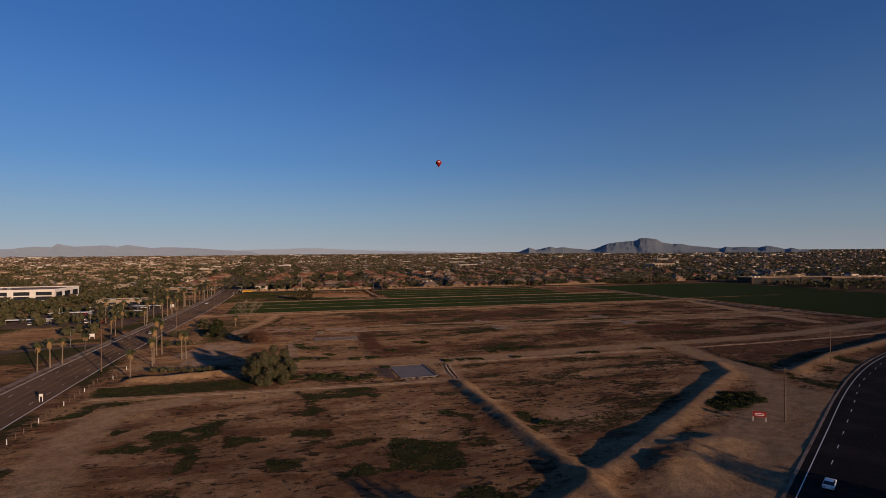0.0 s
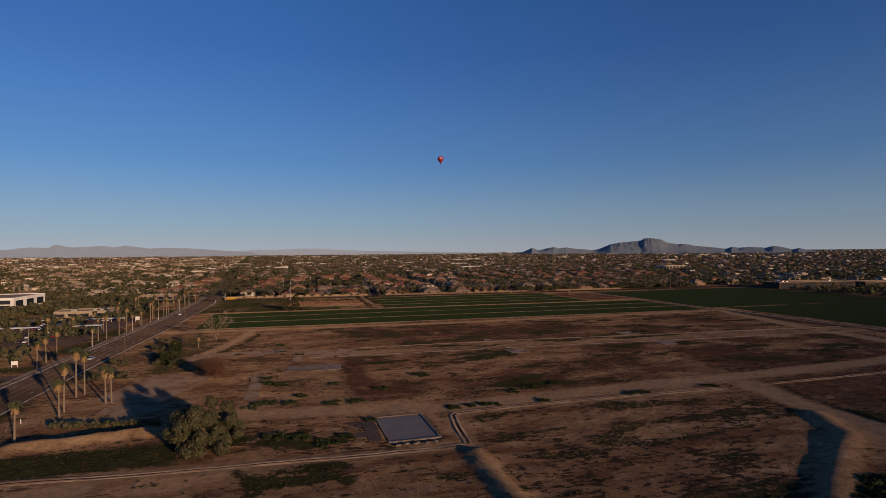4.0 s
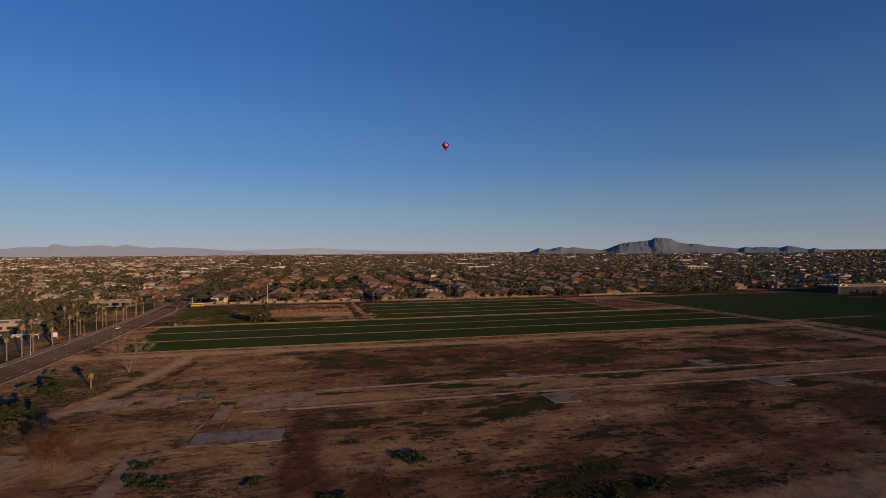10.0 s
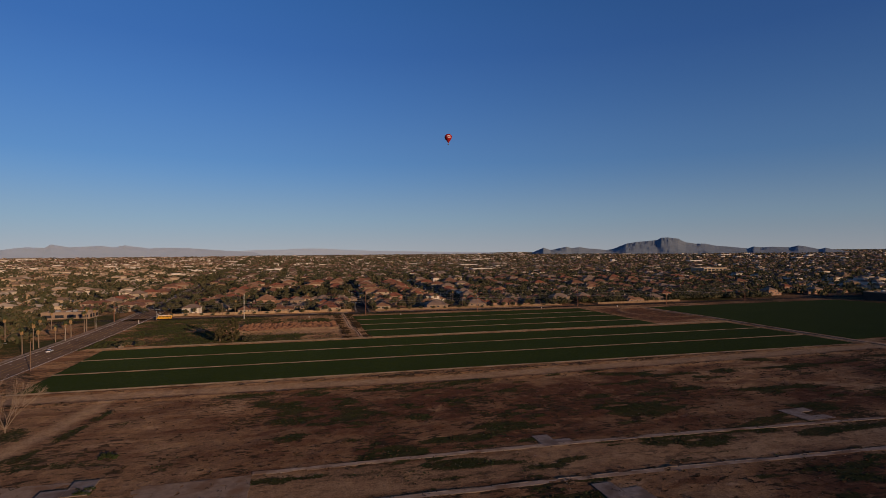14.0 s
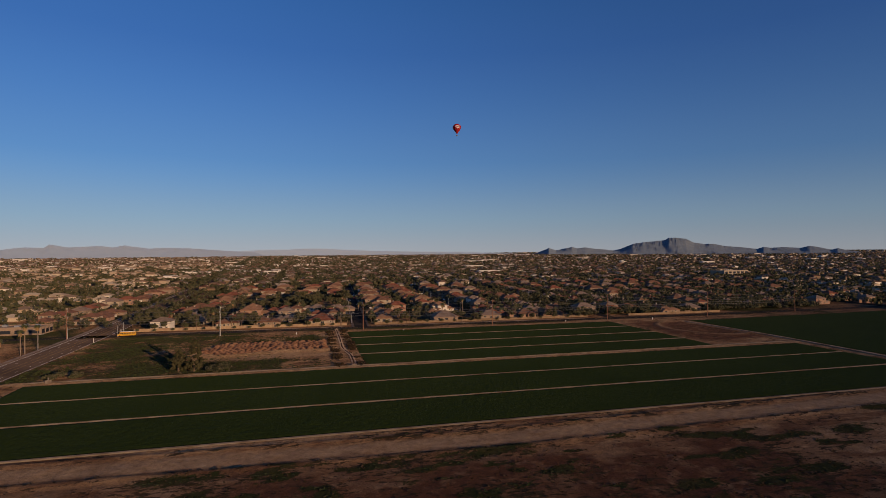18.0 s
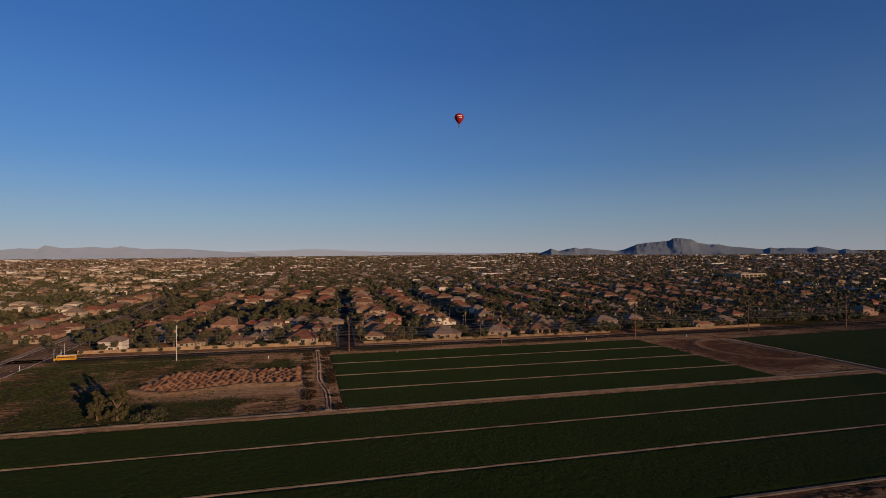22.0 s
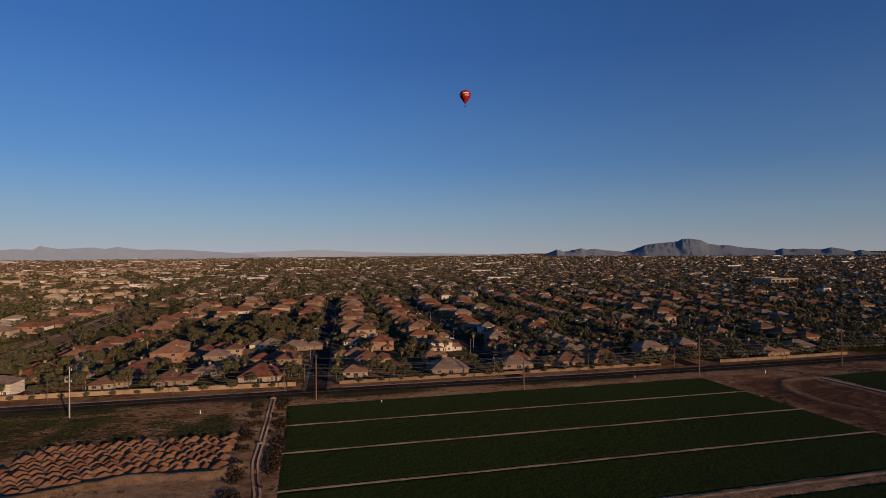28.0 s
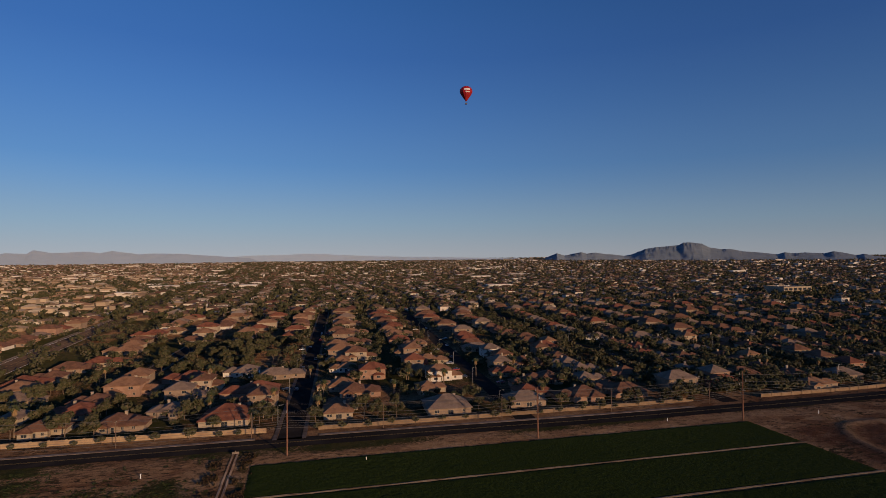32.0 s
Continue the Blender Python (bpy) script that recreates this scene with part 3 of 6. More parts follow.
road_w = band("road", ROAD_W, -9.0, 9.0, 0.03, GREY_ASPHALT, "worn grey asphalt avenue with painted lanes", "road")
for off in (-8.6, 8.6):
    band("edge_line", ROAD_W, off - 0.16, off + 0.16, 0.045, PAINT_W, "", "", parent=road_w)
for off in (-1.6, 1.6):
    band("centre_line", ROAD_W, off - 0.09, off + 0.09, 0.045, PAINT_Y, "", "", parent=road_w)
for off in (-5.1, 5.1):
    dashes("lane_dashes", ROAD_W, off, 0.045, 0.16, 3, 9, PAINT_W, road_w)
road_se = band("road", ROAD_SE, -9.5, 9.5, 0.03, ASPHALT, "dark new asphalt road curving past the lots", "road")
band("edge_line", ROAD_SE, -8.1, -7.9, 0.045, PAINT_W, "", "", parent=road_se)
for off in (-4.9, 4.9):
    dashes("lane_dashes", ROAD_SE, off, 0.045, 0.16, 3, 9, PAINT_W, road_se)
road_n = band("road", ROAD_N, -5.2, 5.2, 0.03, ASPHALT, "dark two lane asphalt road beside the crop field", "road")
for off in (-0.25, 0.25):
    band("centre_line", ROAD_N, off - 0.08, off + 0.08, 0.046, PAINT_Y, "", "", parent=road_n)
band("curb", ROAD_SE, -10.1, -9.5, 0.08, CONCRETE, "pale concrete curb along the asphalt road", "curb", 0.2)
band("curb", ROAD_W, -9.6, -9.0, 0.18, CONCRETE, "pale concrete curb along the avenue", "curb", 0.2)
band("sidewalk", ROAD_W, -13.0, -10.8, 0.12, CONCRETE, "pale concrete sidewalk beside the avenue", "sidewalk", 0.2)
band("sidewalk", [(-50, 665), (14, 662.4), (97, 661.3)], -0.9, 0.9, 0.15, CONCRETE, "pale concrete sidewalk beside the road", "sidewalk", 0.2)
band("sidewalk", [(118, 660.6), (170, 659.2), (220, 656.2), (290, 655.6)], -0.9, 0.9, 0.15, CONCRETE, "pale concrete sidewalk beside the road", "sidewalk", 0.2)
TILT = 0.06
WALKWAY = noisy("grey_walkway", (0.10, 0.08, 0.066), (0.14, 0.112, 0.092), 0.7, 0.92, 0.2, (0.09, 0.068, 0.054), 0.2)


def street(x, y0, y1, w=9.0):
    pts = [(x + (y - 655) * TILT, y) for y in (y0, (y0 + y1) / 2, y1)]
    ob = band("street", pts, -w / 2, w / 2, 0.03, ASPHALT, "dark asphalt residential street between houses", "street")
    for s in (-1, 1) if x < 150 else ():
        band("sidewalk", pts, min(s * (w / 2 + 0.2), s * (w / 2 + 1.8)), max(s * (w / 2 + 0.2), s * (w / 2 + 1.8)), 0.13, WALKWAY, "", "", 0.15, parent=ob)
    return ob


STREETS = [106.5, 204, 308, 404, 502, 600]
for sx in STREETS:
    street(sx, 658, 1350)
street(12, 672, 1350)


def ditch(pts, label):
    ob = thing("irrigation_ditch", label, "ditch", kind="structure")
    for a, b, z, m in ((-1.05, -0.4, 0.13, CANAL), (0.4, 1.05, 0.13, CANAL), (-0.4, 0.4, 0.03, SOIL_DARK)):
        v, f = strip(pts, a, b, z, 2.0, 0.9, 1)
        n = len(v) // 4
        for k in range(2):
            v[k * n:(k + 1) * n, 2] += 0.16 * (vnoise(v[:n, 0], v[:n, 1], 5, 3 + k) - 0.5)
        put("bank" if m is CANAL else "ditch_bed", indexed("bank", v, f, m), ob)


ditch(BERM_1, "narrow irrigation ditch between pale soil banks")
ditch([(89.5, 520), (90.2, 535), (90.2, 550), (88.7, 561), (87.5, 574), (88.3, 608), (88.6, 648)], "narrow irrigation ditch between pale soil banks")
ditch(BERM_3, "narrow irrigation ditch between pale soil banks")
ditch([(174, 209.6), (211, 210), (269, 212.5), (330, 219)], "narrow irrigation ditch between pale soil banks")

# ---- crop fields ----
def crop(name, x0, y0, x1, y1, label, levees=(), step=0.9, skew=0.0):
    ob = thing(name, label, "field", kind="stuff")
    cuts = [y0, *levees, y1]
    for a, b in zip(cuts, cuts[1:]):
        a, b = a + 0.5, b - 0.5
        xs, ys = np.arange(x0, x1, step * 1.5), np.arange(a, b, step)
        X, Y = np.meshgrid(xs, ys, indexing="ij")
        r = np.random.default_rng(int(a))
        Z = 0.12 + 0.15 * r.random(X.shape) * (0.6 + 0.8 * vnoise(X, Y, 12, 77))
        Z[:, (0, -1)] = 0.02
        Z[(0, -1), :] = 0.02
        X = X + r.uniform(-0.25, 0.25, X.shape)
        Y2 = Y + skew * (X - x0) + r.uniform(-0.2, 0.2, X.shape)
        m, k = X.shape
        i = np.arange(m * k).reshape(m, k)
        f = np.stack([i[:-1, :-1], i[1:, :-1], i[1:, 1:], i[:-1, 1:]], -1).reshape(-1, 4)
        put("crop_bed", indexed("crop_bed", np.stack([X, Y2, Z], -1).reshape(-1, 3), f, CROP, True), ob)
    for y in levees:
        v, f = strip([(x0, y), ((x0 + x1) / 2, y + skew * (x1 - x0) / 2), (x1, y + skew * (x1 - x0))], -0.3, 0.3, 0.2, 6.0, 0.3)
        v[:, 2] += 0.1 * np.random.default_rng(int(y)).random(len(v))
        put("levee", indexed("levee", v, f, FIELD_LEVEE), ob, "pale dry soil levee between crop beds")
    return ob


crop("crop_field", -44, 425.5, 341, 517.5, "dark green crop field with pale soil levees", (457.6, 488.4), skew=-0.007)
crop("crop_field", 95, 523, 293, 634.5, "dark green crop field with pale soil levees", (550.5, 579, 607.3), skew=-0.014)
crop("crop_field", 353, 433, 575, 621, "dark green crop field beside a dirt track", (), step=1.6, skew=0.04)
crop("crop_field", 366, 262, 575, 432, "dark green crop field beside a ditch", (), step=1.6)

band("ditch_lining", [(-46, 424.6), (150, 423), (341, 421.6)], -0.45, 0.45, 0.32, FIELD_LEVEE, "pale narrow lined ditch edge beside the crops", "ditch", 0.8)
band("ditch_lining", [(-46, 521.8), (86, 520.4), (345, 519.6)], -0.4, 0.4, 0.45, FIELD_LEVEE, "pale narrow lined ditch edge beside the crops", "ditch", 0.9)

# ---- far mountains ----
def ridge(name, profile, dist, mat, label, rough, foot=-20, seed=1):
    """A mountain range: (bearing in degrees clockwise from +Y, height of the crest in metres), with spurs and gullies."""
    p = np.array(profile)
    a = np.linspace(p[0, 0], p[-1, 0], int((p[-1, 0] - p[0, 0]) * 22))
    h = np.interp(a, p[:, 0], p[:, 1])
    rows = 14
    v = []
    for j in range(rows):
        u = j / (rows - 1)
        spur = fnoise(a * 60 + j * 7.0, np.full_like(a, j * 16.0), 70, seed) - 0.5
        fine = fnoise(a * 60 - j * 9.0, np.full_like(a, j * 20.0), 24, seed + 2) - 0.5
        hh = h * (1 - u) ** 1.15 * (1 + (rough * (0.5 * spur + 0.35 * fine) if j else 0.03 * fine))
        dd = dist - u * 520 + rough * (260 * spur + 90 * fine) * math.sin(math.pi * u)
        t = np.radians(a)
        v.append(np.stack([60 + np.sin(t) * dd, 200 + np.cos(t) * dd, hh + (foot if j == rows - 1 else 0)], -1))
    v = np.array(v)
    m = len(a)
    i = np.arange(rows * m).reshape(rows, m)
    f = np.stack([i[1:, :-1], i[1:, 1:], i[:-1, 1:], i[:-1, :-1]], -1).reshape(-1, 4)
    return tagged(put(name, indexed(name, v.reshape(-1, 3), f, mat, True)), label, "mountain", kind="structure")


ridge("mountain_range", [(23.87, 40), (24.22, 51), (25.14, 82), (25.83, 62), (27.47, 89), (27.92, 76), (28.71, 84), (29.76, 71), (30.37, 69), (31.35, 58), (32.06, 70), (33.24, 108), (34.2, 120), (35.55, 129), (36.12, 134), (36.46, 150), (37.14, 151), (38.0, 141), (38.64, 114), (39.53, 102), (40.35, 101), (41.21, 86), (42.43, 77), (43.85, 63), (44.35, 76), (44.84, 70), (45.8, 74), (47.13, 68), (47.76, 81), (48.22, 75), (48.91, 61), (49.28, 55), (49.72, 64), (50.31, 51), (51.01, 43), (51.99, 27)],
      4500, HAZED_ROCK[0], "distant rugged desert mountain with blue grey haze in its colour", 0.5, seed=3)
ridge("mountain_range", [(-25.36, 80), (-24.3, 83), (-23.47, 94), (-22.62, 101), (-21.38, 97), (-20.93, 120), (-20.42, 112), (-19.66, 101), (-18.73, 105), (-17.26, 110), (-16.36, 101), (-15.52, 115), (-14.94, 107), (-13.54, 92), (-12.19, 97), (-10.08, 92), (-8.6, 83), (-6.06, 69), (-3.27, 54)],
      4500, HAZED_ROCK[1], "distant hazy mauve mountain range", 0.4, seed=8)
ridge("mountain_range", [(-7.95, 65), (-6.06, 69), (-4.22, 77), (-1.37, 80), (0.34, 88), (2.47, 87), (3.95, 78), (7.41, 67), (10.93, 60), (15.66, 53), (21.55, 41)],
      4600, HAZED_ROCK[2], "very distant pale hazy mountain range", 0.2, seed=13)

# ---- trees ----
def leaf_cloud(blobs, count, size, seed, flat=0.7):
    """Leaf quads scattered through a set of blobs (x, y, z, radius)."""
    r = np.random.default_rng(seed)
    b = np.array(blobs, float)
    w = b[:, 3] ** 2
    pick = r.choice(len(b), count, p=w / w.sum())
    d = r.normal(size=(count, 3))
    d /= np.linalg.norm(d, axis=1)[:, None]
    rad = b[pick, 3] * (0.55 + 0.5 * r.random(count) ** 0.6)
    c = b[pick, :3] + d * rad[:, None] * np.array([1, 1, flat])
    u = r.normal(size=(count, 3))
    n = d + 0.35 * r.normal(size=(count, 3))
    u = np.cross(n, u)
    u /= np.linalg.norm(u, axis=1)[:, None]
    v = np.cross(n, u)
    v /= np.linalg.norm(v, axis=1)[:, None]
    s = (size * (0.6 + 0.8 * r.random(count)))[:, None]
    return np.stack([c - u * s, c - v * s * 0.6, c + u * s, c + v * s * 0.6], 1)


def crown_blobs(h, w, seed, n=9):
    r = np.random.default_rng(seed)
    out = []
    for i in range(n):
        a, q = r.uniform(0, 2 * math.pi), r.uniform(0.1, 0.42) * w
        out.append((math.cos(a) * q, math.sin(a) * q, h * r.uniform(0.42, 0.80), w * r.uniform(0.14, 0.25)))
    out.append((0, 0, h * 0.8, w * 0.2))
    return out


def trunk_mesh(h, w, seed, mat, r0=0.22, limbs=5):
    r = random.Random(seed)
    bm = bmesh.new()
    top = Vector((r.uniform(-0.3, 0.3), r.uniform(-0.3, 0.3), h * 0.42))
    rod(bm, (0, 0, -0.3), top, r0, r0 * 0.65, 7)
    for i in range(limbs):
        a = 2 * math.pi * i / limbs + r.uniform(-0.4, 0.4)
        e = Vector((math.cos(a) * w * 0.3, math.sin(a) * w * 0.3, h * r.uniform(0.6, 0.8)))
        rod(bm, top - Vector((0, 0, h * 0.08 * r.random())), e, r0 * 0.5, r0 * 0.15, 5)
    me = bpy.data.meshes.new("trunk")
    bm.to_mesh(me)
    bm.free()
    me.materials.append(mat)
    return me


TREES = []
for k, (h, w, cnt) in enumerate(((8, 8, 800), (6.5, 7.5, 700), (10, 9, 900), (5, 5, 520), (9, 6, 700))):
    TREES.append((trunk_mesh(h, w, k, BARK), quads("crown", leaf_cloud(crown_blobs(h, w, 50 + k), cnt, 0.5, k), LEAF)))


def tree(x, y, k, s=1.0, label="leafy green tree with a rounded irregular crown", group="street trees"):
    ob = thing("tree", label, "tree", pose(x, y, 0, 0, 0, (x * 37 + y * 91) % 360) @ Matrix.Diagonal((s, s, s, 1)), group)
    ob.scale = (s, s, s)
    put("trunk", TREES[k][0], ob)
    put("crown", TREES[k][1], ob)
    return ob


def palm_parts(h, seed):
    r = np.random.default_rng(seed)
    bm = bmesh.new()
    lean = r.uniform(-0.3, 0.3, 2)
    p = [Vector((lean[0] * (i / 4) ** 2, lean[1] * (i / 4) ** 2, h * i / 4 - 0.3)) for i in range(5)]
    for i in range(4):
        rod(bm, p[i], p[i + 1], 0.30 - 0.035 * i, 0.265 - 0.035 * i, 8)
    me = bpy.data.meshes.new("trunk")
    bm.to_mesh(me)
    bm.free()
    me.materials.append(PALE_BARK)
    top = np.array(p[-1])
    green, dry = [], []
    for i in range(46):
        a, up = r.uniform(0, 2 * math.pi), r.uniform(-0.6, 1.0)
        ln = r.uniform(1.8, 2.5)
        d = np.array([math.cos(a), math.sin(a), 0])
        side = np.array([-math.sin(a), math.cos(a), 0]) * r.uniform(0.28, 0.45)
        q0 = top
        q1 = top + d * ln * 0.5 + np.array([0, 0, up * 0.9])
        q2 = top + d * ln + np.array([0, 0, up * 0.9 - 0.75])
        green += [[q0 - side * 0.2, q0 + side * 0.2, q1 + side, q1 - side], [q1 - side, q1 + side, q2 + side * 0.3, q2 - side * 0.3]]
    for i in range(34):
        a = r.uniform(0, 2 * math.pi)
        d, side = np.array([math.cos(a), math.sin(a), 0]), np.array([-math.sin(a), math.cos(a), 0]) * 0.28
        q0, q1 = top + np.array([0, 0, -0.1]), top + d * r.uniform(0.6, 1.1) + np.array([0, 0, -r.uniform(1.2, 3.2)])
        dry.append([q0 - side, q0 + side, q1 + side, q1 - side])
    return me, quads("fronds", green, FROND), quads("dry_skirt", dry, DRY_FROND)


PALMS = [palm_parts(h, 90 + int(h)) for h in (7, 11, 14.5)]


def palm(x, y, k, s=1.0):
    ob = thing("palm_tree", "tall fan palm with a pale trunk and dry skirt", "palm", pose(x, y, height_at(x, y), 0, 0, (x * 53 + y * 17) % 360), "roadside palms")
    ob.scale = (s, s, s)
    for n, me in zip(("trunk", "fronds", "dry_skirt"), PALMS[k]):
        put(n, me, ob)
    return ob


def bare_tree(x, y, h, seed, label, mat, spreadw=0.45, twigs=0, stems=0):
    """A leafless tree: limbs that fork three times."""
    r = random.Random(seed)
    ob = thing("bare_tree", label, "tree", pose(x, y, height_at(x, y)))
    trunk, limbs = bmesh.new(), []

    def grow(bm, p, d, ln, rad, depth):
        e = p + d * ln
        rod(bm, p, e, rad, rad * 0.62, 6 if depth > 2 else 4)
        if depth:
            for i in range(4 if depth == 5 else 3 if depth > 1 else 4):
                q = Vector((r.gauss(0, 1), r.gauss(0, 1), r.gauss(0.25, 0.6))).normalized()
                if depth == 5:
                    limbs.append(bmesh.new())
                grow(limbs[-1], e, (d + q * (0.45 + spreadw)).normalized(), ln * r.uniform(0.68, 0.95), rad * 0.64, depth - 1)

    if stems:
        grow(trunk, Vector((0, 0, -0.3)), Vector((0, 0, 1)), h * 0.1, h * 0.02, 0)
        for i in range(stems):
            a = 6.28 * (i + r.random() * 0.6) / stems
            lean = r.uniform(0.3, 0.75)
            limbs.append(bmesh.new())
            grow(limbs[-1], Vector((0, 0, h * 0.07)), Vector((math.cos(a) * lean, math.sin(a) * lean, 1)).normalized(), h * r.uniform(0.24, 0.34), h * 0.008, 4)
    else:
        grow(trunk, Vector((0, 0, -0.3)), Vector((0, 0, 1)), h * 0.2, h * 0.017, 5)
    part("trunk", trunk, mat, ob)
    for limb in limbs:
        part("branch", limb, mat, ob)
    if twigs:
        cloud = leaf_cloud([(r.uniform(-.34, .34) * h, r.uniform(-.34, .34) * h, h * r.uniform(.2, .75), h * .16) for i in range(16)], twigs, 0.16, seed)
        put("twig_crown", quads("twig_crown", cloud, LEAF_TAN if mat is LEAF_TAN else TWIG_GREY), ob)
    return ob


def big_tree(x, y, h, w, count, seed, label, mat=None):
    ob = thing("tree", label, "tree", pose(x, y, height_at(x, y)))
    put("trunk", trunk_mesh(h * 0.72, w * 0.75, seed, BARK, 0.5, 8), ob)
    r = random.Random(seed)
    blobs = []
    for i in range(64):
        a, q = r.uniform(0, 2 * math.pi), math.sqrt(r.random()) * 0.40 * w
        z = h * (0.10 + 0.75 * r.random() * (1 - (q / (0.55 * w)) ** 2))
        blobs.append((math.cos(a) * q, math.sin(a) * q, z, w * r.uniform(0.06, 0.10)))
    put("crown", quads("crown", leaf_cloud(blobs, count, 0.29, seed, 1.0), mat or LEAF), ob)
    return ob


def shrub(x, y, w, h, count, seed, label, mat, name="shrub"):
    r = random.Random(seed)
    ob = thing(name, label, "shrub", pose(x, y, height_at(x, y)))
    blobs = [(r.uniform(-.38, .38) * w, r.uniform(-.38, .38) * w, h * r.uniform(.15, .7), w * r.uniform(.12, .2)) for i in range(12)]
    put("foliage", quads("foliage", leaf_cloud(blobs, count, 0.35, seed, 0.8 * h / w + 0.2), mat), ob)
    bm = bmesh.new()
    for i in range(4):
        rod(bm, (0, 0, -0.2), (r.uniform(-.25, .25) * w, r.uniform(-.25, .25) * w, h * 0.6), 0.08, 0.03, 5)
    part("stems", bm, BARK, ob)
    return ob


# ---- houses ----
def hip(bm, w, d, z, over, rise):
    """A hipped roof over a w by d plan, with eaves of its own thickness."""
    x, y = w / 2 + over, d / 2 + over
    if w >= d:
        ra, rb = Vector((-(w - d) / 2 - 0.3, 0, z + rise)), Vector(((w - d) / 2 + 0.3, 0, z + rise))
    else:
        ra, rb = Vector((0, -(d - w) / 2 - 0.3, z + rise)), Vector((0, (d - w) / 2 + 0.3, z + rise))
    e = [bm.verts.new(p) for p in ((-x, -y, z), (x, -y, z), (x, y, z), (-x, y, z))]
    lo = [bm.verts.new((v.co.x, v.co.y, z - 0.25)) for v in e]
    a, b = bm.verts.new(ra), bm.verts.new(rb)
    if w >= d:
        fs = ((e[0], e[1], b, a), (e[1], e[2], b), (e[2], e[3], a, b), (e[3], e[0], a))
    else:
        fs = ((e[0], e[1], a), (e[1], e[2], b, a), (e[2], e[3], b), (e[3], e[0], a, b))
    for f in fs:
        bm.faces.new(f)
    for i in range(4):
        j = (i + 1) % 4
        bm.faces.new((lo[i], lo[j], e[j], e[i]))
    bm.faces.new(lo[::-1])
    return bm


def gable(bm, w, d, z, over, rise):
    """A gabled roof whose ridge runs front to back, with eaves and gable walls."""
    x, y = w / 2 + over, d / 2 + over * 0.5
    k = (z, z - over * rise / (w / 2))
    low = [bm.verts.new(p) for p in ((-x, -y, k[1]), (x, -y, k[1]), (x, y, k[1]), (-x, y, k[1]))]
    a, b = bm.verts.new((0, -y, z + rise)), bm.verts.new((0, y, z + rise))
    for f in ((low[0], a, b, low[3]), (low[1], low[2], b, a), (low[0], low[1], a), (low[2], low[3], b), tuple(low[::-1])):
        bm.faces.new(f)
    return bm


def shared(name, make, mat):
    bm = bmesh.new()
    make(bm)
    me = bpy.data.meshes.new(name)
    bm.to_mesh(me)
    bm.free()
    me.materials.append(mat)
    return me


def frame_ring(bm, w, h, t=0.12, dep=0.08):
    box(bm, -w / 2, -dep, 0, w / 2, 0.02, t)
    box(bm, -w / 2, -dep, h - t, w / 2, 0.02, h)
    box(bm, -w / 2, -dep, t, -w / 2 + t, 0.02, h - t)
    box(bm, w / 2 - t, -dep, t, w / 2, 0.02, h - t)
    box(bm, -0.04, -dep, t, 0.04, 0.02, h - t)


WIN = {k: (shared("window", lambda bm, a=w, b=h: frame_ring(bm, a, b), FRAME),
           shared("pane", lambda bm, a=w, b=h: box(bm, -a / 2 + 0.12, -0.03, 0.12, a / 2 - 0.12, 0.01, b - 0.12), GLASS))
       for k, (w, h) in {"wide": (2.2, 1.4), "small": (1.2, 1.3)}.items()}
SLIDER = (shared("patio_door", lambda bm: frame_ring(bm, 2.6, 2.1), FRAME),
          shared("pane", lambda bm: box(bm, -1.18, -0.03, 0.12, 1.18, 0.01, 1.98), GLASS))
CHIMNEY = shared("chimney", lambda bm: (box(bm, -0.5, -0.4, 0, 0.5, 0.4, 2.4), box(bm, -0.62, -0.52, 2.4, 0.62, 0.52, 2.55)), STUCCO[1])
HOUSES = []
HOUSE_LABEL = ("red tile roof", "brown tile roof", "tan tile roof", "grey tile roof")
WALL_LABEL = ("beige stucco", "cream stucco", "white stucco", "peach stucco")


def opening(kind, parent, x, y, z, rz):
    m = pose(x, y, z, 0, 0, rz)
    ob = put("patio_door" if kind is SLIDER else "window", kind[0], parent, "", m)
    put("pane", kind[1], ob)


